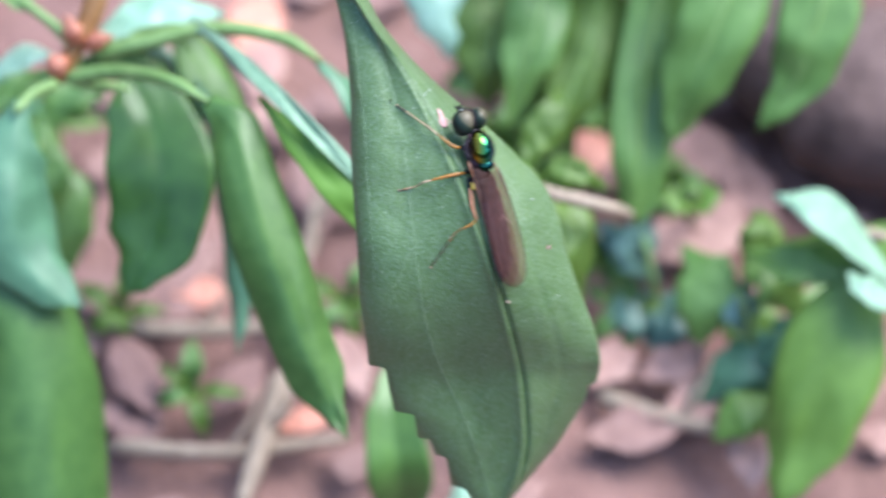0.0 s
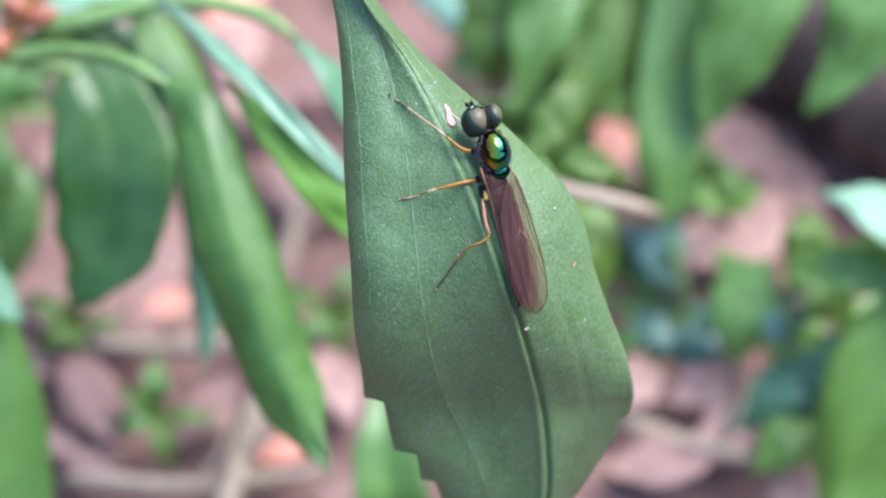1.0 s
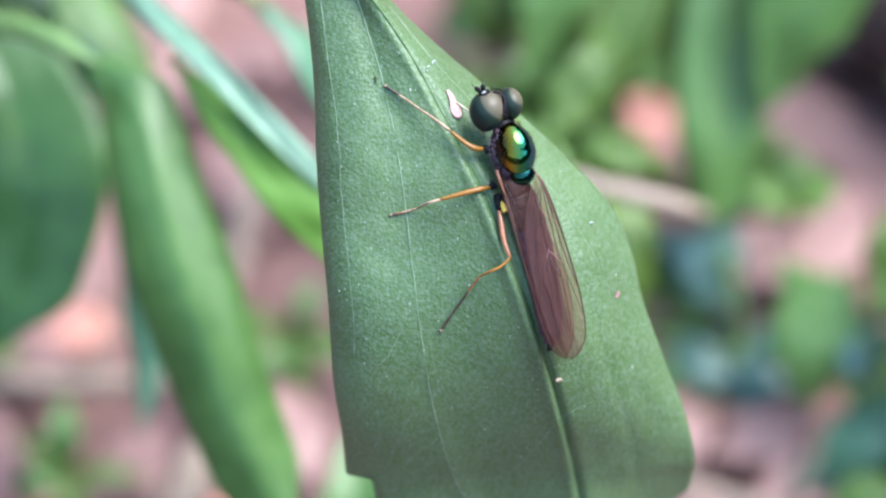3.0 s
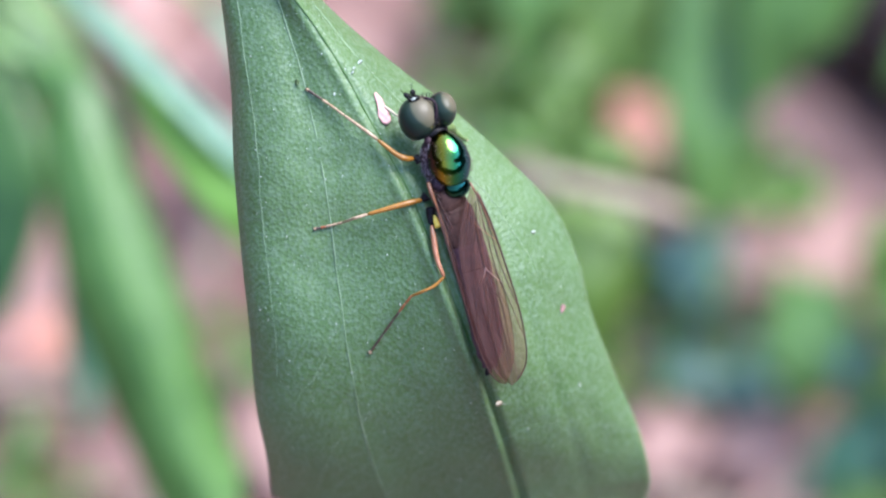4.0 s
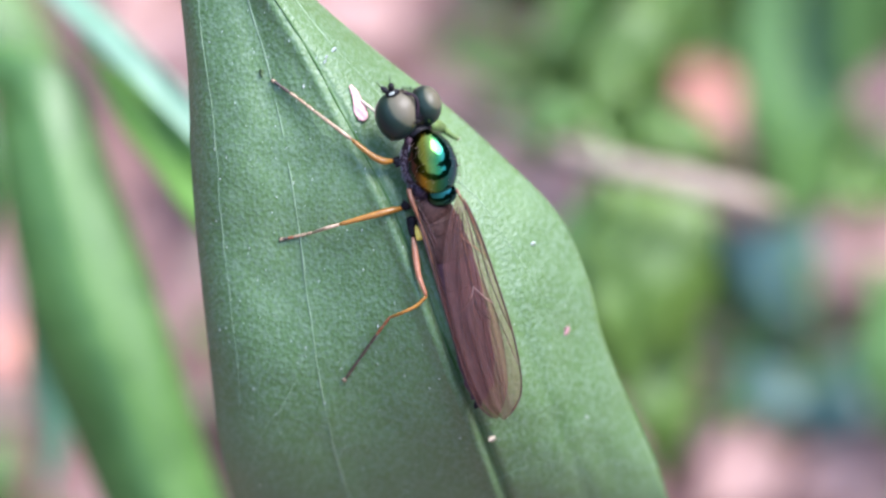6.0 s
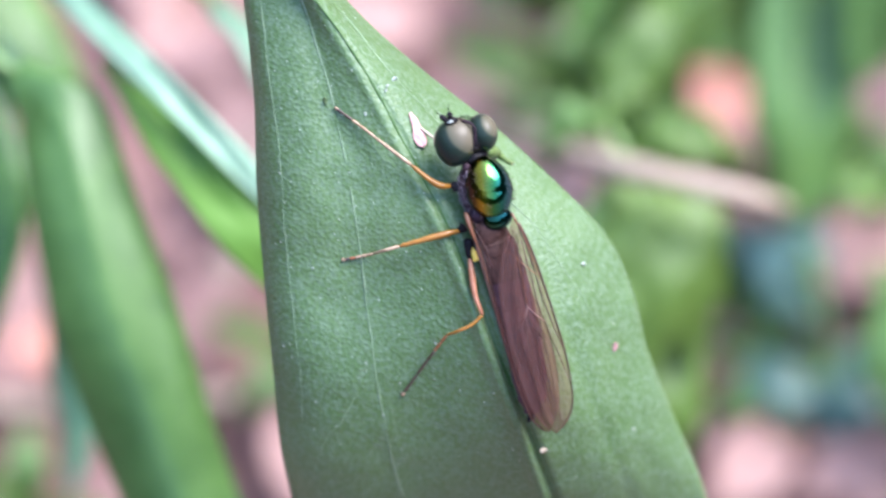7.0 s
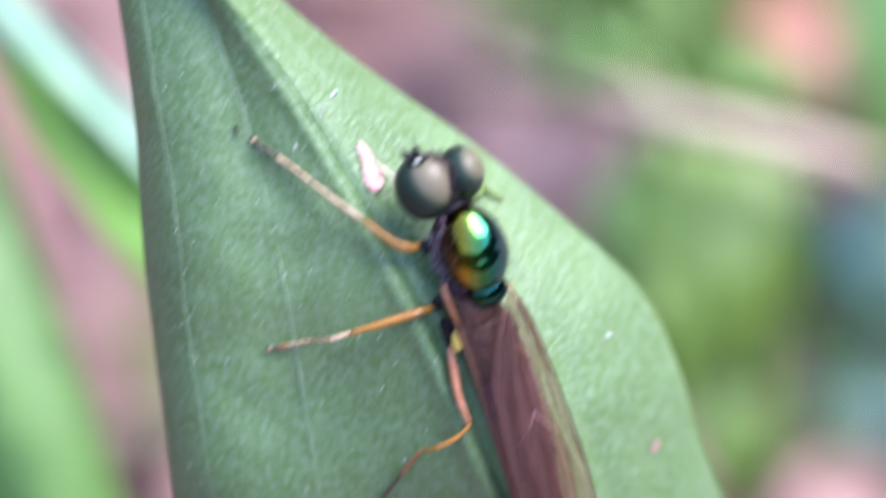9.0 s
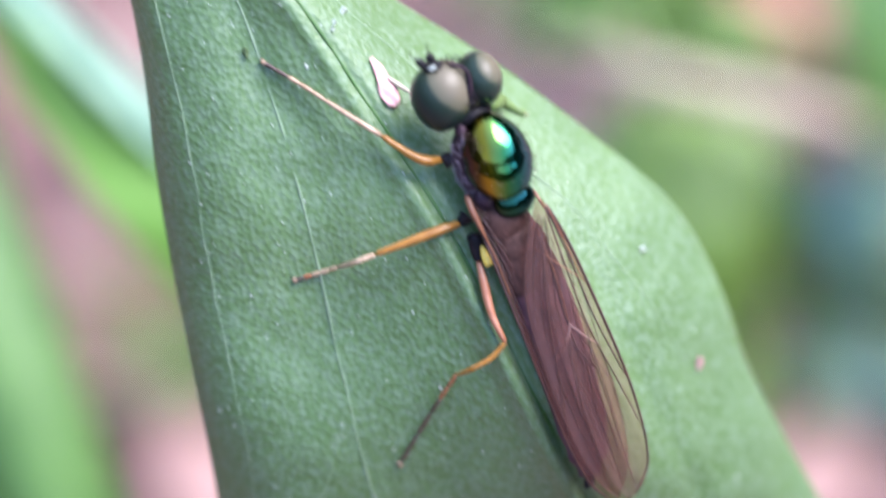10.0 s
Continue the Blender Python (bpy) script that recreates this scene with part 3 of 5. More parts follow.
def build_low_plants():
    blue = thing("low_plant", (11.43, -5.59, -40.51), "low plant with bluish green glossy leaves in litter", "plant")
    c = Vector((11.43, -5.59, -40.51))
    part("stem", tube([c, (11.73, -3.09, -40), (11.35, -0.9, -37), (11.02, 0.65, -36)], [(0, 0.35), (1, 0.18)], n=14, sides=8), PETIOLE, blue)
    for i, (mat, half, pts) in enumerate((
        (SLATE, 1.4, [(11.88, -2.46, -40), (10.46, -3.39, -39), (9.68, -3.71, -39), (8.6, -4.64, -39.5)]),
        (SLATE, 1.5, [(10.79, -3.24, -40), (12.17, -3.46, -39), (13.26, -4.02, -39), (14.68, -4.96, -39.5)]),
        (SLATE, 1.1, [(10.48, -4.49, -40), (11.41, -4.33, -39.5), (12.81, -4.71, -39.5), (14.22, -5.58, -40)]),
        (SLATE, 1.15, [(12.02, -1.84, -39), (10.75, -0.59, -38), (9.67, 0.5, -38), (8.44, 1.59, -39)]),
        (SLATE, 1.3, [(11.07, -0.9, -38.5), (10.43, 0.03, -37.5), (10.9, 0.81, -37.5), (11.53, 1.58, -38)]),
    )):
        part("leaf", blade(pts, lance(half), (0.1, 0.3, 1), fold=0.12, cup=0.2, wave=0.4, rows=20, cols=8, seed=i), mat, blue)
    teal = thing("low_plant", (16.99, -8.68, -38.58), "low plant with teal and mint leaves on the soil", "plant")
    c = Vector((16.99, -8.68, -38.58))
    part("stem", tube([c, (17.12, -6.81, -38), (16.9, -4.92, -36), (16.22, -2.44, -34)], [(0, 0.35), (1, 0.2)], n=14, sides=8), PETIOLE, teal)
    for i, (mat, half, pts) in enumerate((
        (MID, 1.2, [(16.29, -2.45, -36), (15.05, -1.52, -36), (14.12, -0.9, -36), (13.06, 0.34, -37)]),
        (FRESH, 2.0, [(15.4, -0.3, -35), (14.8, -1.9, -35), (14.3, -3.6, -35), (14.1, -5.4, -36)]),
        (TEAL, 1.5, [(19.6, -5.0, -36), (17.6, -5.6, -36), (15.4, -6.9, -36), (13.2, -8.6, -37)]),
        (TEAL, 1.5, [(17, -5.55, -37), (18.11, -5.22, -35), (19.35, -4.6, -35), (20.62, -4.3, -36)]),
        (SLATE, 1.3, [(16.75, -4.61, -36), (16.56, -3.68, -35), (16.41, -2.75, -35), (16.6, -1.52, -36)]),
        (LIME, 1.4, [(17.8, -7.9, -35.5), (16.8, -8.6, -34.5), (15.8, -9.5, -34.5), (14.8, -10.5, -35)]),
        (LIME, 1.9, [(16.53, -1.82, -34), (17.46, -1.2, -34), (18.69, -2.13, -34), (19.65, -3.68, -35)]),
        (OLIVE, 1.3, [(16.53, -2.13, -34), (17.3, 0.03, -34), (17.46, 1.26, -34), (17.34, 2.19, -35)]),
    )):
        part("leaf", blade(pts, lance(half), (0.1, 0.45, 1), fold=0.15, cup=0.3, wave=0.3, rows=20, cols=8, seed=i + 9), mat, teal)
    lime = thing("seedling", (13.88, 1.45, -44.9), "small lime green seedling among dead leaves", "seedling")
    c = Vector((13.88, 1.45, -44.9))
    part("stem", tube([c, (13.66, 2.15, -40), (13.55, 2.83, -38)], 0.22, n=8, sides=6), PETIOLE, lime)
    part("leaf", blade([(13.66, 2.15, -40), (13.99, 2.76, -37), (14.14, 3.29, -37), (14.14, 3.82, -37)], lance(1.2), (0, 0.5, 1), rows=14, cols=8), LIME, lime)
    part("leaf", blade([(13.66, 2.15, -40), (13.06, 2.76, -37), (12.84, 3.19, -37), (12.59, 3.6, -37)], lance(1.1), (0, 0.5, 1), rows=14, cols=8), LIME, lime)
    side = thing("shrub", (31.56, -9.91, -37.81), "green shrub with broad leaves and painted pale sheen", "shrub")
    c = Vector((31.56, -9.91, -37.81))
    part("stem", tube([c, (28.87, -3.67, -34), (26.56, -0.89, -31), (25.03, 0.34, -31), (21.96, 1.1, -31)], [(0, 0.8), (1, 0.3)], n=24, sides=8), TWIG, side)
    for i, (mat, half, face, pts) in enumerate((
        # The mint blades paint the bright sheen on the leaf tops.
        (MINT_SHEEN, 1.8, (0.5, 0.8, 0.7), [(17.9, 3.0, -30), (20.2, 2.55, -29), (22.6, 0.4, -29), (25.4, -3.0, -30)]),
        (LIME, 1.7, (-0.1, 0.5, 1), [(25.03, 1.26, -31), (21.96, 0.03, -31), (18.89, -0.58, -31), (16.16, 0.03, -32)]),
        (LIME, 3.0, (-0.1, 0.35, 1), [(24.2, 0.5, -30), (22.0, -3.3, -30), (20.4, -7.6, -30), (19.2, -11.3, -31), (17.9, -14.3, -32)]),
        (MINT_SHEEN, 1.1, (0.2, 0.8, 0.7), [(25.54, -3.64, -29), (23.97, -2.71, -28), (22.75, -1.8, -28), (21.88, -1.19, -29)]),
    )):
        part("leaf", blade(pts, lance(half), face, fold=0.15, cup=0.3, wave=0.4, seed=i + 20), mat, side)
    under = thing("low_plant", (-1.97, -17.22, -33.24), "low plant with upright light green leaves", "plant")
    c = Vector((-1.97, -17.22, -33.24))
    part("stem", tube([c, (-1.93, -16.13, -38), (-1.51, -14.77, -34)], 0.4, n=8, sides=8), PETIOLE, under)
    part("leaf", blade([(-1.92, -16.07, -36), (-2.27, -12.83, -30), (-2.72, -9.14, -29), (-2.88, -5.79, -30)], lance(1.8), (0, 0.2, 1), rows=24), MID, under)
    part("leaf", blade([(-1.52, -15.14, -36), (-0.12, -14.1, -32), (0.95, -13.46, -31), (2.02, -13.16, -31)], lance(1.2), (0, 0.9, 0.6), rows=18), PALE_SHEEN, under)
    broad = thing("low_plant", (5.51, -3.72, -41.67), "low plant with broad olive green leaves", "plant")
    c = Vector((5.51, -3.72, -41.67))
    part("stem", tube([c, (5.3, -0.28, -35), (5.09, 3.09, -30), (4.32, 4.62, -30)], [(0, 0.4), (1, 0.2)], n=14, sides=8), PETIOLE, broad)
    for i, (mat, half, pts) in enumerate((
        (OLIVE, 1.7, [(5.22, 3.85, -29), (5.73, 1.25, -28), (5.82, -1.19, -28), (5.53, -4.25, -29)]),
        (OLIVE, 1.5, [(5.55, 3.71, -30), (6.6, 1.87, -29), (7.06, -0.58, -29), (7.17, -3.03, -30)]),
        (FRESH, 1.4, [(5.08, 3.4, -30), (4.77, 1.25, -29), (4.61, -0.88, -29), (4.93, -3.33, -30)]),
        (OLIVE, 1.3, [(6.17, 0.65, -31), (6.3, -1.81, -30), (6.62, -4.26, -30), (6.77, -6.41, -31)]),
        (OLIVE, 1.0, [(4.93, 3.77, -30), (6.15, 4.06, -29), (7.51, 3.94, -29), (9.07, 3.24, -30)]),
        (FRESH, 0.9, [(4.47, 4.62, -30), (3.7, 4.61, -29), (3.18, 4, -29), (2.64, 2.78, -30)]),
        (OLIVE, 1.1, [(4.62, 4.32, -30), (5.08, 5.85, -30), (5.85, 7.23, -30), (6.63, 8.93, -31)]),
    )):
        part("leaf", blade(pts, lance(half), (0.15, 0.05, 1), fold=0.1, cup=0.25, wave=0.5, rows=22, cols=8, seed=i + 60), mat, broad)

    def weed(base, scale, mats, seed, wide=0.21):
        """A small tuft of narrow leaves fanning from one root."""
        ob = thing("weed", base, "small green weed with narrow leaves among dead leaves", "weed", "weeds in the litter")
        rng = random.Random(seed)
        c = Vector(base)
        part("stem", tube([c, c + Vector((0, 0.3, 0.8)), c + Vector((0.1, 0.5, 1.8))], 0.2, n=8, sides=6), PETIOLE, ob)
        for i in range(5):
            a = i * 1.26 + rng.uniform(-0.3, 0.3)
            d = Vector((math.cos(a), math.sin(a) * 0.8, 0)) * scale * rng.uniform(0.7, 1.2)
            top = c + Vector((0, 0.4, 1.3))
            part("leaf", blade([top, top + d * 0.4 + Vector((0, 0, 0.9)), top + d * 0.8 + Vector((0, 0, 0.9)), top + d * 1.2 + Vector((0, 0, 0.3))], lance(scale * wide * rng.uniform(0.75, 1.25)), (0, 0.3, 1), rows=12, cols=6, seed=i + seed), mats[i % len(mats)], ob)

    bank = thing("low_plant", (-23.28, -3.72, -41.67), "low plant with broad grey green leaves", "plant")
    c = Vector((-23.28, -3.72, -41.67))
    part("stem", tube([c, (-22.97, -1.21, -38), (-22.73, 1.89, -36), (-22.07, 5.9, -35)], [(0, 0.4), (1, 0.2)], n=14, sides=8), PETIOLE, bank)
    for i, (mat, half, pts) in enumerate((
        (MID, 2.2, [(-22.11, 7.46, -36), (-22.37, 4.98, -35), (-22.84, 2.19, -35), (-23.34, -1.21, -36)]),
        (FRESH, 1.9, [(-22.15, 5.61, -37), (-21.18, 3.44, -36), (-20.71, 0.96, -36), (-20.91, -1.83, -37)]),
        (TEAL, 1.7, [(-21.99, 6.23, -37), (-23.34, 8.39, -36), (-24.89, 9.01, -36), (-26.8, 8.72, -37)]),
        (MID, 1.6, [(-22.15, 6.23, -37), (-20.91, 8.1, -37), (-19.67, 8.72, -37), (-18.43, 8.41, -37)]),
    )):
        part("leaf", blade(pts, lance(half), (0.1, 0.3, 1), fold=0.12, cup=0.2, wave=0.4, rows=20, cols=8, seed=i + 90), mat, bank)

    weed((-13.82, -8.06, -38.73), 2.6, (OLIVE, FRESH), 71)
    weed((-5.38, -3.1, -41.83), 2.6, (OLIVE, FRESH), 72)
    weed((-22.29, 7, -48.14), 3.2, (OLIVE, DEEP), 73)
    weed((-17.8, -3.72, -41.44), 2.4, (OLIVE, OLIVE), 75)
    weed((10.2, -3.72, -41.44), 2.6, (OLIVE, FRESH), 77)
    weed((12.64, 3.03, -45.66), 2.4, (FRESH, OLIVE, LIME), 78, 0.3)
    weed((19.21, -6.21, -39.89), 4.2, (TEAL, FRESH, LIME), 81, 0.36)
    weed((3.84, 9.88, -49.94), 4.4, (OLIVE, FRESH), 83, 0.34)
    weed((7.17, 9.24, -49.54), 4.4, (FRESH, LIME), 84, 0.34)
    weed((3.67, 5.4, -47.14), 3.4, (OLIVE, FRESH), 85, 0.3)
    weed((10.68, 10.2, -50.14), 4.4, (FRESH, OLIVE), 86, 0.34)
    weed((8.97, -0.91, -43.2), 2.6, (FRESH, OLIVE), 87, 0.3)


build_hanging_shrub()
build_low_plants()


# ---- the sprig: arching branch, whorl of drooping leaves and buds ----
def build_sprig():
    root = thing("sprig", (-19.83, 10.64, -25), "leafy sprig with drooping green leaves and orange buds", "sprig")
    branch = part("branch", tube([(-20.74, 8.98, -25), (-19.83, 10.64, -25), (-18.92, 12.46, -25), (-17.68, 15.77, -24), (-13.48, 20.81, -14), (-6.62, 23.1, -12), (9.49, 26.16, -20), (28.57, 29.98, -40), (49.58, 35.35, -66.1)], [(0, 0.5), (0.2, 0.6), (1, 1.3)], n=70, sides=12, wobble=0.12), BARK, root, "orange brown young branch")
    for i, (pts, r) in enumerate((([(-19.51, 10.94, -24.5), (-19.85, 11.68, -24), (-20.22, 12.5, -24)], 0.55), ([(-19.21, 10.79, -24.5), (-18.43, 11.17, -24), (-17.74, 11.35, -24)], 0.5), ([(-20.18, 10.18, -24.5), (-20.76, 9.78, -24), (-21.16, 9.41, -24)], 0.62))):
        bud = part("bud", tube(pts, [(0, r * 0.5), (0.45, r), (1, r * 0.35)], n=14, sides=12, wobble=0.2), BUD, root, "orange pink scaly bud")
        q = [Vector(p) + Vector((0.12, 0.05, 0.25)) for p in pts]
        part("bud_scale", tube(q, [(0, r * 0.4), (0.4, r * 0.75), (1, r * 0.15)], n=10, sides=8, wobble=0.3), BUD, bud)

    def leaf(mat, petiole, pts, half, facing, label="", fold=0.25, cup=0.3, seed=0.0, rad=0.34):
        ob = part("leaf", blade(pts, lance(half) if isinstance(half, (int, float)) else half, facing, fold=fold, cup=cup, wave=0.25, rows=48, cols=14, seed=seed), mat, root, label)
        if petiole:
            part("petiole", tube(petiole, [(0, rad), (0.8, rad * 0.8), (1, rad * 0.35)], n=22, sides=10), PETIOLE, ob)
        return ob

    # arch to the leaf that hangs behind the host leaf
    leaf(TEAL, [(-18.77, 10.4, -25), (-15.86, 11.08, -24), (-12.22, 11.82, -23.5), (-8.58, 11.27, -23), (-6.46, 10, -23)], [(-6.77, 10.21, -23), (-4.8, 8.34, -23), (-2.85, 5.48, -24), (-1.34, 1.85, -26)], 1.3, (0.5, 0.7, 0.6), fold=0.1, seed=1, rad=0.46)
    # folded leaf, lit edge painted pale above, green underside below
    leaf(MINT_SHEEN, None, [(-13.57, 12.32, -24), (-11.36, 10.57, -20), (-8.89, 8.23, -17), (-6.49, 5.89, -16), (-4.11, 3.5, -16)], [(0, 0.22), (0.4, 0.46), (0.8, 0.42), (1, 0.36)], (-0.1, 0.25, 1), "lit edge of a folded leaf, painted pale mint", fold=0.0, cup=0.1, seed=2)
    leaf(UNDER, [(-18.65, 10.6, -26), (-16.2, 11.57, -25.5), (-13.74, 11.98, -24)], [(-9.74, 8.07, -17.6), (-7.46, 5.5, -16.6), (-5.79, 3.68, -16.1), (-3.97, 1.93, -16.1), (-2.16, 0.31, -16.3)], [(0, 0.15), (0.25, 0.8), (0.6, 1.1), (1, 1.0)], (0.0, 0.1, 1), "yellow green underside of a folded leaf", fold=0.0, cup=0.1, seed=3)
    # long leaf hanging from a pale arching stalk
    leaf(MID, [(-20.1, 9.11, -24), (-17.63, 9.44, -22.5), (-14.83, 9.04, -20), (-12.4, 7.81, -18.5)], [(-12.49, 7.93, -18.5), (-10.98, 6.13, -17.5), (-9.97, 2.57, -17), (-8.78, -1.28, -17), (-7.4, -5.03, -17.5), (-6.12, -7.99, -18), (-5.03, -10.06, -18)], [(0, 0.5), (0.15, 1.4), (0.45, 1.85), (0.75, 1.6), (0.9, 0.6), (1, 0.05)], (0.05, -0.1, 1), "light green leaf folded along its midrib", fold=-0.35, cup=0.2, seed=4, rad=0.46)
    leaf(MID, None, [(-19.89, 10.01, -26.5), (-17.61, 10.13, -26.5), (-15.48, 9.46, -26.5), (-13.67, 7.49, -27)], 1.1, (0.1, 0.5, 1), fold=0.1, seed=16)
    leaf(TEAL, None, [(-13.34, 9.15, -26), (-11.82, 5.5, -26), (-11.07, 1.25, -26.5), (-10.93, -2.4, -27), (-11.08, -5.6, -27)], 1.1, (-0.4, 0.1, 1), fold=0.1, seed=5)
    leaf(FRESH, None, [(-15.04, 12.97, -27), (-13.21, 10.38, -27), (-11.54, 7.03, -27), (-10.78, 3.07, -27)], 1.5, (0.2, 0.6, 0.8), fold=0.1, seed=14)
    leaf(MINT_SHEEN, None, [(-17.35, 11.77, -28), (-15.37, 10.55, -28), (-13.85, 8.87, -28), (-12.93, 6.44, -28)], 1.2, (0.1, 0.8, 0.6), fold=0.1, seed=15)
    # dark broad leaf with a bright shoulder
    leaf(DEEP, [(-19.98, 9.13, -25), (-18.6, 8.82, -24.5), (-16.77, 8.57, -24)], [(-16.94, 9.42, -24.5), (-15.62, 6.69, -24), (-15.1, 3.36, -24), (-15.72, 0.03, -24.5), (-17.1, -2.55, -25)], [(0, 0.6), (0.15, 2.2), (0.42, 2.95), (0.7, 2.5), (0.9, 1.1), (1, 0.05)], (0.0, 0.45, 1), "dark green glossy drooping leaf", fold=0.3, cup=0.2, seed=6)
    # large leaves at the outer side
    leaf(TEAL, [(-20.7, 8.87, -24), (-21.87, 8.34, -23), (-22.88, 7.27, -22)], [(-22.45, 7.88, -22.5), (-23.34, 5.16, -22), (-23.03, 2.14, -22), (-21.55, -0.88, -22.5), (-19.15, -3.14, -23)], [(0, 0.5), (0.3, 2.3), (0.6, 2.6), (0.85, 1.4), (1, 0.05)], (0.1, 0.5, 1), "bluish green drooping leaf", fold=-0.1, cup=0.35, seed=8)
    leaf(MID, None, [(-24.33, 3.36, -24), (-22.8, -0.88, -23.5), (-21.59, -5.41, -23.5), (-21.1, -10.26, -24), (-20.9, -16.5, -25), (-20.9, -22.0, -26)], [(0, 1.0), (0.3, 2.6), (0.55, 3.3), (0.8, 3.3), (1, 0.5)], (0.15, 0.25, 1), fold=-0.1, cup=0.35, seed=9)
    leaf(PALE_SHEEN, None, [(-20.52, 10.08, -27), (-22.04, 10.68, -27), (-23.26, 10.23, -27), (-25.08, 8.86, -27)], 1.2, (0.1, 0.9, 0.5), fold=0.1, seed=10)
    leaf(PALE_SHEEN, None, [(-18.64, 11.26, -25.5), (-16.53, 12.49, -26), (-14.4, 12.94, -26), (-11.67, 12.64, -26)], 1.6, (0.1, 0.7, 0.7), fold=0.1, seed=11)
    leaf(FRESH, [(-19.83, 10.95, -25), (-21.05, 12.16, -25), (-22.86, 13.52, -25)], [(-21.95, 12.77, -25), (-23.77, 14.59, -25), (-25.59, 15.19, -25), (-27.72, 15.19, -25)], 1.6, (0, 0.7, 0.8), fold=0.1, seed=12)
    leaf(FRESH, None, [(-20.17, 9.75, -26), (-22.6, 9.15, -26), (-24.43, 7.93, -26), (-26.55, 5.5, -26)], 1.1, (-0.1, 0.8, 0.6), fold=0.1, seed=13)
    return root


# ---- the host leaf with its toothed edge ----
LEFT = [(-6.10, 15.80, -3.60), (-5.72, 14.72, -3.27), (-5.24, 13.15, -2.70), (-4.88, 11.59, -2.21), (-4.69, 10.01, -1.83), (-4.53, 7.53, -1.51), (-4.54, 5.09, -1.38), (-4.41, 2.40, -1.31), (-4.24, 0.02, -1.41), (-4.03, -2.64, -2.32), (-3.66, -4.40, -3.50), (-3.43, -5.75, -4.94)]
LEFT_TEETH = [(-2.6, -5.92), (-2.36, -6.92), (-1.98, -8.17), (-1.05, -8.28), (-0.72, -9.5), (-0.15, -9.58), (0.2, -10.4), (0.7, -10.5), (1.12, -12.0), (1.72, -12.1), (2.24, -12.8), (3.19, -13.71)]
RIGHT = [(-5.75, 15.70, -2.40), (-5.09, 14.79, -2.30), (-3.59, 13.02, -2.20), (-2.89, 11.72, -2.15), (-1.30, 9.81, -2.16), (0.42, 8.18, -2.37), (2.47, 6.43, -2.50), (4.11, 4.83, -2.55), (5.51, 3.27, -2.57), (6.24, 1.54, -2.59), (6.62, -0.14, -2.79), (7.32, -2.06, -3.20), (8.11, -3.99, -3.97), (8.52, -5.57, -5.00), (8.52, -6.32, -5.87)]
RIGHT_TEETH = [(8.46, -6.66), (8.0, -6.94), (7.92, -7.6), (7.4, -8.55), (6.48, -10.03), (5.25, -11.5), (4.17, -12.75), (3.52, -13.69)]
RIB = [(-5.85, 15.75, -1.90), (-5.04, 14.29, -1.40), (-4.13, 12.58, -0.99), (-3.18, 11.03, -0.71), (-2.13, 9.65, -0.55), (-0.95, 7.58, -0.36), (0.18, 5.23, -0.08), (0.94, 3.58, 0.17), (1.77, 1.29, 0.31), (2.34, -0.35, 0.06), (2.92, -1.97, -0.60), (3.68, -4.13, -2.20), (4.33, -6.05, -4.18), (4.66, -7.99, -5.41), (4.82, -10.22, -6.82), (4.30, -12.30, -8.06), (3.30, -13.72, -9.29)]
SIDE = [(-6.00, 15.75, -2.80), (-5.24, 13.81, -2.18), (-3.96, 12.37, -1.76), (-3.08, 10.26, -1.25), (-2.45, 8.16, -0.89), (-1.96, 5.48, -0.66), (-1.64, 2.80, -0.56), (-1.38, 0.11, -0.66), (-0.96, -2.55, -1.57), (-0.32, -4.93, -3.22), (0.43, -6.46, -4.64), (1.30, -8.00, -5.64), (2.30, -10.30, -6.84), (2.95, -12.30, -8.07), (3.26, -13.72, -9.29)]
# the margins without their teeth, and their depths towards the tip
LEFT_CALM = spline(LEFT + [(-1.98, -8.17, -6.29), (-0.72, -9.53, -7.09), (1.20, -12.00, -8.49), (3.20, -13.72, -9.29)], 120)
RIGHT_CALM = spline(RIGHT + [(7.75, -7.90, -7.07), (6.50, -9.90, -8.10), (4.20, -12.60, -8.79), (3.50, -13.72, -9.29)], 120)
LEFT = [p[:2] for p in spline(LEFT, 60)] + LEFT_TEETH
RIGHT = [p[:2] for p in spline(RIGHT, 70)] + RIGHT_TEETH
RIB = spline(RIB, 90)
SIDE = spline(SIDE, 80)


def along(points, v, k=0):
    """Across (k = 0) or depth (k = 2) of a line on the leaf at the height v."""
    return linear([(-p[1], p[k]) for p in points], -v)


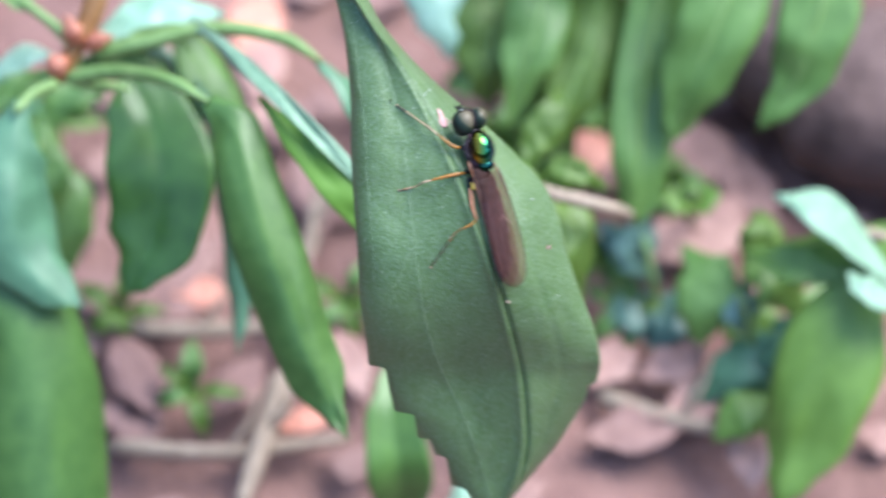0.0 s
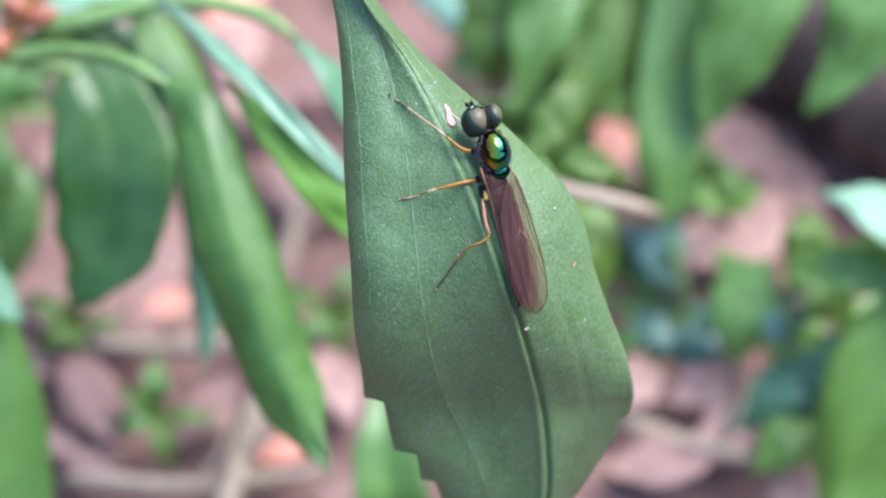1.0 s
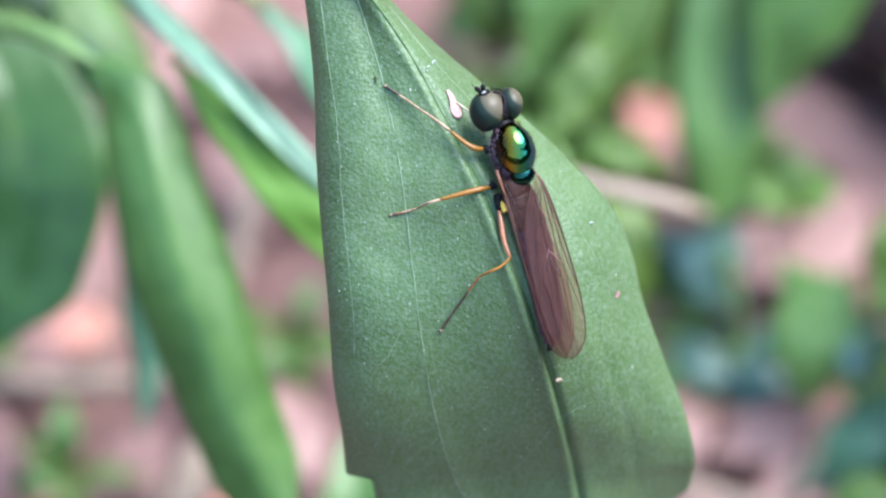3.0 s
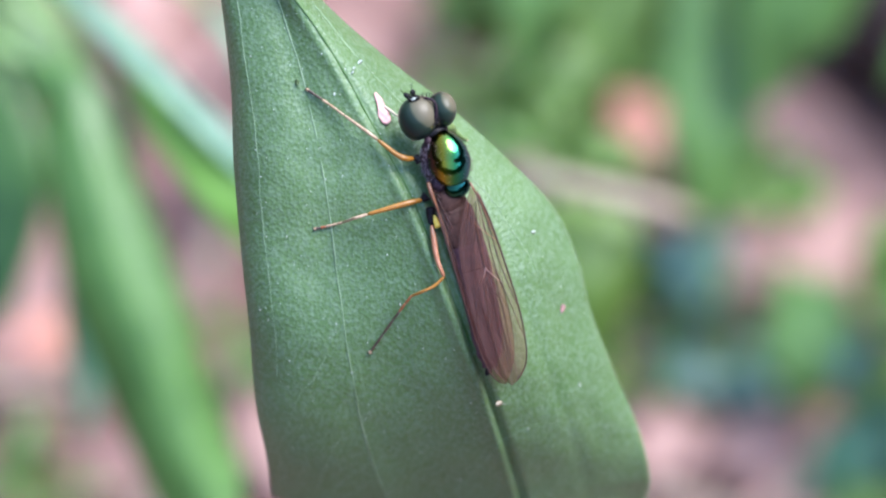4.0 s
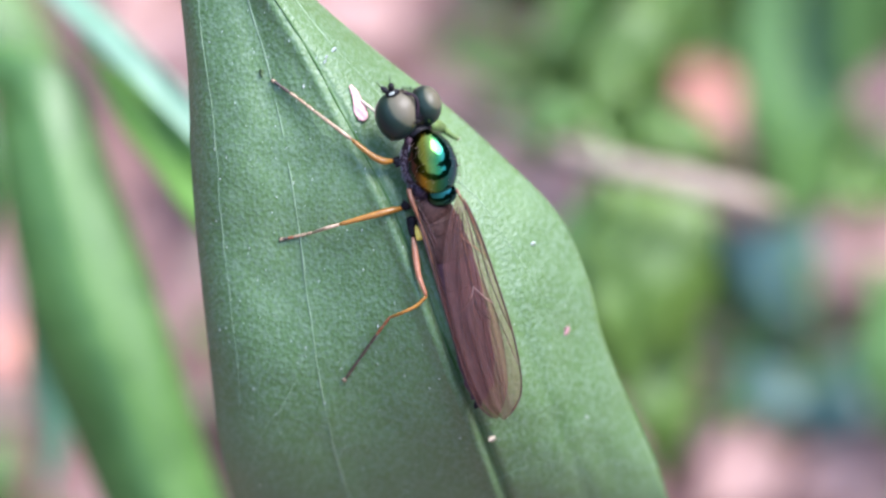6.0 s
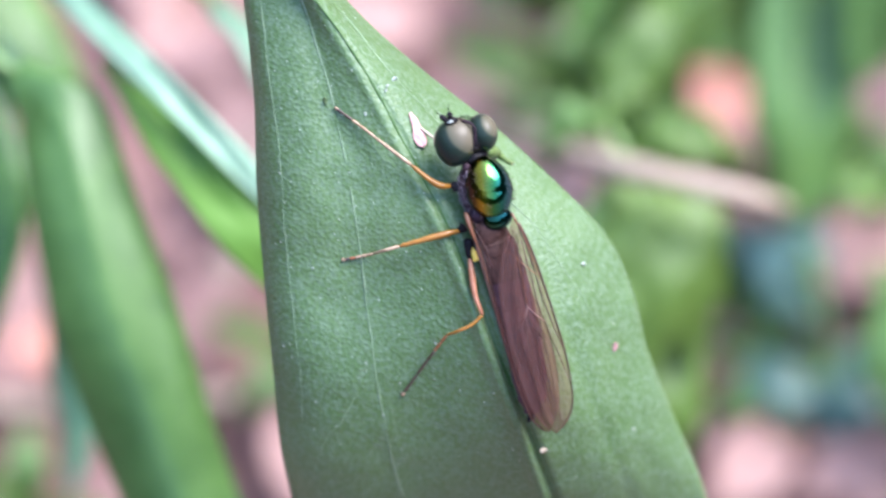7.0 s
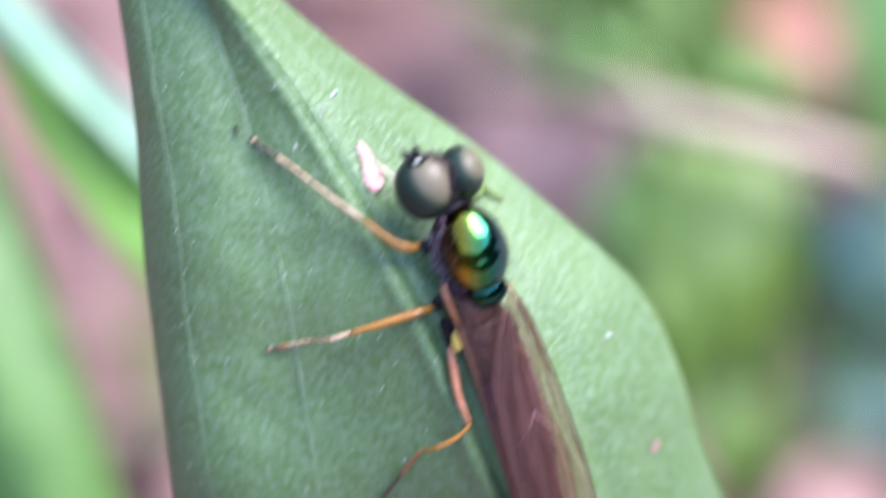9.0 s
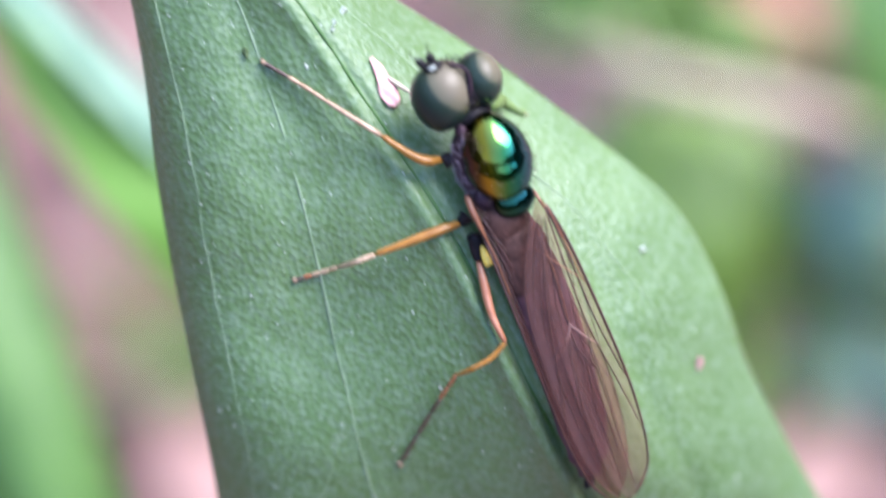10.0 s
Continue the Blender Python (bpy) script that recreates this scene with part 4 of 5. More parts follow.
def host_depth(u, v):
    """Depth of the blade's upper face."""
    (l, lw), (r, rw), (m, mw), (s, sw) = ((along(c, v), along(c, v, 2)) for c in (LEFT_CALM, RIGHT_CALM, RIB, SIDE))
    lo, hi, gap = max(m - l, 0.05), max(r - m, 0.05), max(m - s, 0.05)
    d = u - m
    wide = min(1.0, lo / 3.5)
    # the midrib runs in a groove beside a bright shoulder
    if d < 0:
        x = -d / lo
        if -d < gap:
            t = -d / gap
            w = mw + (sw - mw) * t - 0.16 * math.sin(math.pi * t) * wide * (1.7 / (1 + math.exp(v - 3.4)) - 0.7)
        else:
            t = min((-d - gap) / max(s - l, 0.05), 1.2)
            w = sw + (lw - sw) * t + 0.22 * math.sin(math.pi * min(t, 1.0)) * wide
        w -= 0.42 * (max(0.0, x - 0.86) / 0.14) ** 2 * wide
        w += (0.05 + 0.15 / (1 + math.exp((v - 3) / 1.5))) * math.exp(-((d + 0.26) / 0.15) ** 2) * wide
        w += 0.05 * math.exp(-((u - s) / 0.22) ** 2) * wide
        w -= 0.36 * min(1.0, -d / gap) * wide / (1 + math.exp((v - 3.5) / 0.8))
    else:
        x = min(d / hi, 1.2)
        w = mw + (rw - mw) * (0.55 * x + 0.45 * x * x)
        w -= 0.06 * math.exp(-((x - 0.50) / 0.05) ** 2) * min(1.0, hi / 3)
    w -= (0.06 + 0.20 / (1 + math.exp((v - 4) / 1.5))) * math.exp(-((d - 0.03) / 0.12) ** 2) * (0.35 + 0.65 * wide)
    w += (0.13 * noise.noise(Vector((u * 0.45, v * 0.3, 1.0))) + 0.045 * noise.noise(Vector((u * 1.3, v * 1.1, 4.0)))) * wide
    return w


def build_host_leaf():
    root = thing("leaf", PIVOT, "large green toothed leaf with a grooved midrib", "leaf")
    bm = bmesh.new()
    v0, v1 = RIB[0][1], RIB[-1][1]
    rows, half = 300, 30
    top, low = [], []
    for i in range(rows + 1):
        v = v0 + (v1 - v0) * i / rows
        l, r, m = along(LEFT, v), along(RIGHT, v), along(RIB, v)
        a, b = [], []
        for j in range(2 * half + 1):
            x = j / half - 1
            x = math.copysign(abs(x) ** 1.25, x)
            u = m + (m - l) * x if x < 0 else m + (r - m) * x
            w = host_depth(u, v)
            edge = 1 - abs(x) ** 6
            a.append(bm.verts.new((u, v, w)))
            b.append(bm.verts.new((u, v, w - 0.05 - 0.16 * edge - 0.28 * math.exp(-((u - m) / 0.3) ** 2))))
        top.append(a), low.append(b)
    n = 2 * half
    for i in range(rows):
        for j in range(n):
            bm.faces.new((top[i][j], top[i][j + 1], top[i + 1][j + 1], top[i + 1][j]))
            bm.faces.new((low[i][j], low[i + 1][j], low[i + 1][j + 1], low[i][j + 1]))
        for j in (0, n):
            bm.faces.new((top[i][j], top[i + 1][j], low[i + 1][j], low[i][j]))
    for i in (0, rows):
        for j in range(n):
            bm.faces.new((top[i][j], top[i][j + 1], low[i][j + 1], low[i][j]))
    blade_ob = part("blade", bm, HOST, root)
    top_end = Vector(RIB[0])
    part("petiole", tube([top_end + Vector((0.2, -0.6, host_depth(RIB[0][0], RIB[0][1]) - top_end.z - 0.1)), top_end + Vector((-0.1, 2.5, -3.0)), (-7.03, 21.49, -9), (-6.62, 23.1, -12)], 0.4, n=20, sides=10), PETIOLE, root)

    def vein(points, r, name="side_vein"):
        pts = []
        for p in spline(points, 40):
            a = p.x + 0.035 * noise.noise(Vector((p.y * 1.3, r * 90, 2.0)))
            pts.append((a, p.y, host_depth(a, p.y) + r * (0.05 + 0.6 * noise.noise(Vector((p.y * 2.1, 7.0, r * 50))))))
        part(name, tube(pts, [(0, r), (1, r * 0.5)], n=90, sides=6, wobble=0.8), VEIN if name == "side_vein" else DEEP, blade_ob)

    # This dark green strand paints the shade lying in the midrib's groove.
    vein([(p[0] + 0.02, p[1], 0) for p in RIB[8:-3:6]], 0.036, "midrib")
    vein([(p[0], p[1], 0) for p in SIDE[7::6]], 0.027)
    # finer veins along the blade
    vein([(-4.36, 11.6, 0), (-4.25, 10.25, 0), (-4.18, 9.13, 0), (-4.06, 7.84, 0), (-3.93, 6.56, 0), (-3.85, 5.27, 0), (-3.78, 3.67, 0), (-3.65, 1.89, 0), (-3.52, 0.12, 0), (-3.42, -1.7, 0)], 0.015)
    vein([(-1.9, 10.0, 0), (-1.13, 8.97, 0), (-0.37, 8.02, 0), (0.32, 7.25, 0), (1.5, 5.9, 0), (2.6, 4.6, 0), (3.35, 3.8, 0), (4.1, 2.6, 0), (4.75, 1.5, 0), (5.37, 0.1, 0)], 0.017)
    for a, b, c in (((3.44, -4.17, 0), (2.12, -5.75, 0), (0.37, -6.16, 0)), ((3.8, -5.76, 0), (2.68, -7.48, 0), (1.78, -10.07, 0)), ((3.99, -6.34, 0), (5.16, -5.92, 0), (5.73, -7.22, 0)), ((0.23, -6.02, 0), (-0.51, -7.17, 0), (-0.81, -8.61, 0)),
                    ((-1.83, -0.81, 0), (-2.3, -1.67, 0), (-2.78, -3.4, 0)), ((-2.3, -1.67, 0), (-2.77, -2.24, 0), (-3.31, -3.83, 0)), ((-1.28, -3.41, 0), (-1.87, -4.56, 0), (-2.38, -6.28, 0)), ((3.98, -7.2, 0), (5.43, -7.51, 0), (6.14, -8.67, 0)), ((4, -8.65, 0), (2.94, -9.5, 0), (2.35, -11.23, 0)),
                    ((-0.54, -4.57, 0), (-1.5, -5.43, 0), (-2.1, -7.15, 0)), ((3.44, -4.02, 0), (4.9, -3.46, 0), (6.19, -4.19, 0))):
        vein([a, b, c], 0.008)
    # dust and tiny debris
    rng = random.Random(11)
    bm = bmesh.new()
    placed = 0
    while placed < 460:
        v = rng.uniform(-11.5, 12)
        u = rng.uniform(along(LEFT, v) + 0.2, along(RIGHT, v) - 0.2)
        r = rng.uniform(0.006, 0.016) * (1.7 if rng.random() < 0.08 else 1)
        w = host_depth(u, v)
        made = bmesh.ops.create_icosphere(bm, subdivisions=1, radius=r)
        sx, sy = rng.uniform(0.6, 1.4), rng.uniform(0.8, 3.2)
        for q in made["verts"]:
            q.co = Vector((u + q.co.x * sx, v + q.co.y * sy, w + r * 0.3 + q.co.z * 0.6))
        placed += 1
    part("dust", bm, WHITE, blade_ob, "pale dust specks", kind="stuff")
    return root


def chip(name, at, size, turn, mat, label):
    """A small curled scrap lying on the leaf."""
    ob = thing(name, PIVOT, label, "debris", "debris on the leaf")
    bm = bmesh.new()
    c = Vector((at[0], at[1], host_depth(at[0], at[1]) + 0.04))
    rng = random.Random(int(at[0] * 100) + 7)
    d = Vector((math.cos(turn), math.sin(turn), 0))
    s = Vector((-d.y, d.x, 0))
    rings = []
    for i in range(7):
        x = i / 3 - 1
        h = math.sqrt(max(0.05, 1 - x * x)) * rng.uniform(0.75, 1.1)
        rings.append([bm.verts.new(c + d * x * size[0] + s * y * h * size[1] + Vector((0, 0, z + 0.05 * x * x + 0.1 * y * y * size[1]))) for y, z in ((-1, 0), (0, 0.05), (1, 0), (0, -0.02))])
    for a, b in zip(rings, rings[1:]):
        for k in range(4):
            bm.faces.new((a[k], a[(k + 1) % 4], b[(k + 1) % 4], b[k]))
    bm.faces.new(rings[0]), bm.faces.new(rings[-1][::-1])
    part("scrap", bm, mat, ob)
    return ob


# ---- the fly ----
def flow(stops, x):
    """Smooth curve through (position, value) stops."""
    p = [stops[0]] + list(stops) + [stops[-1]]
    for (a0, b0), (a1, b1), (a2, b2), (a3, b3) in zip(p, p[1:], p[2:], p[3:]):
        if x <= a2:
            h = max(a2 - a1, 1e-6)
            t = max(0.0, (x - a1) / h)
            s1 = (b2 - b0) / max(a2 - a0, 1e-6) * h
            s2 = (b3 - b1) / max(a3 - a1, 1e-6) * h
            return (2 * t ** 3 - 3 * t * t + 1) * b1 + (t ** 3 - 2 * t * t + t) * s1 + (3 * t * t - 2 * t ** 3) * b2 + (t ** 3 - t * t) * s2
    return stops[-1][1]


# how the fly leans on the leaf
LEAN = Matrix.Translation(PIVOT + Vector((-0.09, 0.06, 0.22))) @ Matrix.Rotation(radians(3), 4, "X") @ Matrix.Translation(-PIVOT)
UPRIGHT = LEAN.inverted()


def over(u, v, h):
    """A point at the height h over the host leaf."""
    return Vector((u, v, host_depth(u, v) + h))


def foot(u, v, h):
    """The same, for a fly that is still to be leaned."""
    return UPRIGHT @ over(u, v, h)


def build_fly():
    root = thing("fly", PIVOT, "metallic green soldier fly with amber wings and legs", "fly")
    axis = Vector((-0.45, 1.83, 0.02)).normalized()
    up = Vector((0.26, 0.0, 1.0))
    up = (up - axis * up.dot(axis)).normalized()
    right = axis.cross(up)
    rng = random.Random(3)

    # thorax: two bulging plates with a seam between them, and the scutellum behind
    def thorax_shape(x, y, z):
        k = 1 - 0.17 * max(0, x) ** 2 - 0.12 * max(0, -x) ** 2
        top = max(0.0, z)
        bend = x + 0.06 - 0.22 * y * y
        swell = 0.02 * math.exp(-((x - 0.42) / 0.28) ** 2) + 0.03 * math.exp(-((x + 0.40) / 0.26) ** 2)
        cut = 0.026 * math.exp(-(bend / 0.10) ** 2) * max(0.0, 1 - 2.5 * (y + 0.1) ** 2)
        return x, y * k * (1 - 0.03 * math.exp(-(bend / 0.08) ** 2)), z * k + top * top * (swell - cut)

    tc = Vector((2.03, 5.06, 0.22))
    thorax = part("thorax", egg(tc, axis, up, (0.97, 0.69, 0.66), segs=(72, 56), shape=thorax_shape), THORAX, root, "metallic green and gold thorax")
    part("scutellum", egg(Vector((2.27, 4.22, 0.34)), axis, up, (0.34, 0.43, 0.24), segs=(32, 22)), SHIELD, thorax, "teal green scutellum")
    part("pleura", egg(tc - right * 0.33 - up * 0.30 - axis * 0.05, axis, up, (0.84, 0.44, 0.50), segs=(34, 24)), PURPLE, thorax, "dark bronze flank")
    part("pleura_rear", egg(tc - right * 0.44 - up * 0.22 - axis * 0.62, axis, up, (0.34, 0.30, 0.36), segs=(24, 16)), PURPLE, thorax)
    part("side_ridge", tube([(1.42, 5.62, 0.36), (1.40, 5.36, 0.39), (1.42, 5.02, 0.40), (1.50, 4.72, 0.40), (1.62, 4.48, 0.42)], [(0, 0.016), (0.5, 0.012), (1, 0.022)], n=22, sides=8, wobble=1.0), RIDGE, thorax, "pale violet ridge")
    part("postscutum", egg(Vector((2.04, 3.80, 0.22)), axis, up, (0.44, 0.46, 0.24), segs=(24, 16)), UMBER, thorax)
    part("collar", egg(Vector((1.68, 5.94, 0.02)), axis, up, (0.24, 0.40, 0.30)), BLACK, thorax)
    part("shoulder", egg(Vector((1.42, 5.68, 0.20)), axis, up, (0.17, 0.13, 0.15), segs=(16, 12)), PURPLE, thorax)
    # fine hairs on the flank and rim
    bm = bmesh.new()
    for _ in range(150):
        a, x = rng.uniform(-1.4, 4.4), rng.uniform(-0.85, 0.85)
        n = (right * math.cos(a) + up * math.sin(a)).normalized()
        k = math.sqrt(1 - x * x)
        p = tc + axis * x * 0.95 + right * math.cos(a) * 0.66 * k + up * math.sin(a) * 0.62 * k
        e = p + (n * 0.12 + axis * rng.uniform(-0.08, 0.02))
        tube([p, (p + e) / 2, e], 0.006, n=4, sides=3, bm=bm)
    part("hairs", bm, DUSK, thorax, kind="stuff")
    # pale down on the flank
    bm = bmesh.new()
    for _ in range(170):
        a, x = rng.uniform(2.2, 3.5), rng.uniform(-0.8, 0.75)
        n = (right * math.cos(a) + up * math.sin(a)).normalized()
        k = math.sqrt(1 - x * x)
        p = tc - right * 0.33 - up * 0.30 - axis * 0.05 + axis * x * 0.84 + right * math.cos(a) * 0.44 * k + up * math.sin(a) * 0.50 * k
        e = p + n * rng.uniform(0.03, 0.07) - axis * rng.uniform(0.02, 0.07)
        tube([p, (p + e) / 2, e], 0.007, n=4, sides=3, bm=bm)
    part("down", bm, RIDGE, thorax, "pale violet down", kind="stuff")

    # head
    hax = (axis + right * 0.02).normalized()
    head = part("head", egg(Vector((1.58, 6.46, -0.02)), hax, up, (0.46, 0.60, 0.52), segs=(28, 20)), BLACK, root, "black head")

    def eye_shape(x, y, z):
        return x * (1 - 0.10 * max(0.0, y)), y * (1 + 0.08 * x), z

    part("eye", egg(Vector((1.14, 6.40, 0.06)), Vector((0.26, 0.96, 0.0)), up, (0.71, 0.63, 0.63), segs=(64, 44), shape=eye_shape), EYE, head, "dark olive compound eye with a painted pale reflection")
    part("eye", egg(Vector((1.90, 6.62, 0.0)), Vector((-0.16, 0.98, 0.0)), up, (0.55, 0.44, 0.56), segs=(64, 44), shape=eye_shape), FAR_EYE, head, "dark olive compound eye with a painted pale reflection")
    brow = part("brow", tube([(1.30, 7.04, 0.32), (1.52, 7.00, 0.40), (1.66, 6.86, 0.47), (1.68, 6.62, 0.50), (1.64, 6.42, 0.47), (1.60, 6.26, 0.38)], [(0, 0.035), (0.3, 0.045), (0.6, 0.04), (1, 0.03)], n=26, sides=10), PURPLE, head, "dark purple band between the eyes")
    for i in range(3):
        part("ocellus", egg(Vector((1.64, 6.30, 0.55)) + right * (i - 1) * 0.05 - hax * 0.05 * abs(i - 1), hax, up, (0.035, 0.035, 0.035), segs=(12, 8)), BLACK, brow)
    part("face", egg(Vector((1.02, 7.02, 0.26)), hax, up, (0.14, 0.20, 0.18), segs=(18, 12)), BLACK, head)
    # White bump painted in for the shine on the black face.
    part("face_glint", egg(Vector((0.99, 7.04, 0.44)), Vector((0.9, 0.35, 0.0)), up, (0.085, 0.04, 0.035), segs=(16, 12)), WHITE, head, "painted highlight above the antennae")
    part("cheek", egg(Vector((1.06, 5.80, -0.10)), Vector((0.6, 0.7, 0.0)), up, (0.17, 0.07, 0.12), segs=(16, 12)), STRAW, head, "cream cheek behind the eye")
    for a, b, c in (((0.93, 7.02, 0.34), (0.82, 7.12, 0.34), (0.70, 7.22, 0.30)), ((1.00, 7.10, 0.34), (0.98, 7.21, 0.34), (0.96, 7.32, 0.30))):
        ant = part("antenna", tube([a, b, c], [(0, 0.05), (0.6, 0.095), (1, 0.05)], n=12, sides=12), BLACK, head)
        d = (Vector(c) - Vector(b)).normalized()
        part("bristle", tube([c, Vector(c) + d * 0.09, Vector(c) + d * 0.17 + Vector((0.03, 0.05, 0.02))], 0.012, n=6, sides=5), BLACK, ant)
    bm = bmesh.new()
    for i in range(46):
        p = Vector((1.30, 7.06, 0.30)) + right * (i - 23) * 0.017 + hax * (0.0 - 0.0002 * (i - 20) ** 2) + up * rng.uniform(-0.15, 0.12)
        tube([p - hax * 0.06, p + hax * 0.05, p + hax * rng.uniform(0.10, 0.16) + right * rng.uniform(-0.05, 0.05)], 0.007, n=4, sides=3, bm=bm)
    part("hairs", bm, BLACK, head, kind="stuff")

    # abdomen in flattened rings
    line = spline([(2.12, 4.05, 0.10), (2.42, 2.90, 0.16), (2.66, 1.89, 0.18), (2.93, 0.47, 0.12), (3.12, -0.78, 0.02), (3.12, -1.52, -0.04)], 57)
    widths = [(0, 0.40), (0.15, 0.52), (0.4, 0.60), (0.7, 0.55), (0.88, 0.42), (1, 0.24)]
    abdomen = None
    for i in range(7):
        seg = line[max(0, i * 8 - 3):i * 8 + 10]
        r0, r1 = flow(widths, i / 7), flow(widths, min(1, (i + 1.1) / 7))
        bm = tube(seg, [(0, r0 * 0.95), (0.3, r0 * 0.985), (0.85, r1 * 1.0), (1, r1 * 0.985)], n=40, sides=28, flat=0.52)
        ring = part("abdomen_ring" if abdomen else "abdomen", bm, UMBER if i < 2 else ABDOMEN, abdomen or root, "" if abdomen else "bronze purple segmented abdomen")
        abdomen = abdomen or ring
    for s in (-1, 1):
        tip = Vector((3.06, -1.74, 0.08)) + right * 0.06 * s
        part("cercus", tube([line[-1], (line[-1] + tip) / 2, tip], [(0, 0.10), (0.6, 0.09), (1, 0.05)], n=8, sides=8), BLACK, abdomen)

    # wings: thin membranes with veins, one over the other
    def wing(base, tip, left_edge, right_edge, lift, lead_side, label):
        b, t = Vector(base), Vector(tip)
        d = t - b
        L = d.length
        d.normalize()
        s = (up.cross(d)).normalized()
        bm = bmesh.new()
        rows, cols = 60, 16

        def at(x, y):
            lo, hi = flow(left_edge, x), flow(right_edge, x)
            h = lift + 0.10 * math.sin(x * 3.1) - 0.30 * abs(y - 0.5) ** 2 + 0.034 * math.sin(y * 21 + x * 3) + 0.02 * noise.noise(Vector((x * 5, y * 3, lift * 9)))
            return b + d * L * x + s * (lo + (hi - lo) * y) + up * h

        grid = [[bm.verts.new(at(i / rows, j / cols)) for j in range(cols + 1)] for i in range(rows + 1)]
        under = [[bm.verts.new(q.co - up * 0.012) for q in row] for row in grid]
        for i in range(rows):
            for j in range(cols):
                bm.faces.new((grid[i][j], grid[i][j + 1], grid[i + 1][j + 1], grid[i + 1][j]))
                bm.faces.new((under[i][j], under[i + 1][j], under[i + 1][j + 1], under[i][j + 1]))
            for j in (0, cols):
                bm.faces.new((grid[i][j], grid[i + 1][j], under[i + 1][j], under[i][j]))
        for i in (0, rows):
            for j in range(cols):
                bm.faces.new((grid[i][j], grid[i][j + 1], under[i][j + 1], under[i][j]))
        ob = part("wing", bm, WING, root, label)

        def vein(track, r, n=28, mat=WINGVEIN):
            part("vein", tube([at(x, y if lead_side > 0 else 1 - y) + up * 0.008 for x, y in track], [(0, r * 1.0), (1, r * 0.7)], n=n, sides=6), mat, ob)

        vein([(0.02 + 0.97 * i / 15, 1.0) for i in range(16)], 0.032, 50)
        vein([(0.02 + 0.96 * i / 15, 0.0) for i in range(16)], 0.010, 40)
        vein([(0.03, 0.9), (0.2, 0.88), (0.4, 0.88), (0.55, 0.93), (0.62, 0.98)], 0.020)
        vein([(0.03, 0.82), (0.2, 0.76), (0.42, 0.76), (0.62, 0.84), (0.78, 0.97)], 0.018)
        vein([(0.42, 0.76), (0.5, 0.66), (0.7, 0.62), (0.95, 0.66)], 0.014)
        vein([(0.05, 0.6), (0.25, 0.52), (0.45, 0.5), (0.52, 0.55), (0.56, 0.64)], 0.016)
        vein([(0.52, 0.55), (0.7, 0.45), (0.93, 0.4)], 0.012)
        vein([(0.45, 0.5), (0.49, 0.38), (0.66, 0.28), (0.88, 0.2)], 0.012)
        vein([(0.05, 0.45), (0.3, 0.3), (0.5, 0.18), (0.66, 0.04)], 0.014)
        vein([(0.04, 0.3), (0.2, 0.18), (0.38, 0.04)], 0.012)
        vein([(0.5, 0.66), (0.53, 0.6), (0.56, 0.64)], 0.016, 8)
        vein([(0.02, 0.95), (0.10, 0.93), (0.2, 0.93), (0.3, 0.95)], 0.018, 14, ROOT)
        # fine folds along the membrane
        for k in range(7):
            y0, y1 = 0.10 + 0.11 * k, 0.14 + 0.105 * k
            vein([(0.10 + 0.03 * (k % 3), y0 + 0.25), (0.35, y0 + 0.10), (0.6, y1), (0.90 - 0.02 * k, y1 - 0.02)], 0.007, 20)
        return ob

    left_wing = wing((1.40, 4.24, 0.34), (3.55, -2.02, 0.26), [(0, -0.06), (0.08, -0.05), (0.36, -0.21), (0.54, -0.31), (0.77, -0.40), (0.92, -0.33), (0.98, -0.18), (1, -0.01)], [(0, 0.08), (0.1, 0.36), (0.3, 0.84), (0.6, 1.02), (0.85, 0.72), (0.95, 0.40), (1, 0.03)], 0.10, -1, "smoky amber transparent wing")
    right_wing = wing((2.70, 4.20, 0.36), (3.72, -2.04, 0.28), [(0, -0.08), (0.12, -0.5), (0.28, -0.86), (0.55, -0.88), (0.8, -0.68), (0.93, -0.40), (1, -0.02)], [(0, 0.06), (0.08, 0.20), (0.185, 0.34), (0.42, 0.55), (0.62, 0.70), (0.77, 0.73), (0.865, 0.69), (0.953, 0.49), (0.985, 0.26), (1, 0.02)], 0.20, 1, "smoky amber transparent wing folded over the other")
    # orange roots and the pale forked vein in the middle
    part("wing_base", tube([(1.36, 4.42, 0.36), (1.42, 4.15, 0.46), (1.54, 3.80, 0.48), (1.66, 3.45, 0.46)], [(0, 0.07), (0.4, 0.065), (1, 0.02)], n=16, sides=10), ROOT, left_wing, "orange wing root")
    part("wing_base", tube([(2.66, 4.36, 0.34), (2.78, 4.10, 0.46), (2.98, 3.70, 0.50), (3.16, 3.25, 0.48)], [(0, 0.04), (0.4, 0.024), (1, 0.016)], n=16, sides=10), ROOT, right_wing, "orange wing root")
    part("vein", tube([(2.50, 3.30, 0.58), (2.90, 2.95, 0.64), (3.34, 2.58, 0.60)], [(0, 0.008), (1, 0.012)], n=12, sides=6), ROOT, right_wing)
    part("vein", tube([(2.58, 3.72, 0.52), (2.85, 2.75, 0.64), (3.02, 1.70, 0.66)], [(0, 0.010), (1, 0.008)], n=14, sides=6), ROOT, right_wing)
    for pts in ([(3.03, 1.72, 0.66), (2.95, 1.42, 0.66), (2.75, 1.10, 0.63), (2.58, 0.90, 0.58)], [(3.03, 1.68, 0.66), (3.31, 1.40, 0.64), (3.54, 1.22, 0.58)]):
        part("vein", tube(pts, [(0, 0.017), (1, 0.012)], n=14, sides=6), FORK, right_wing, "pale forked vein")

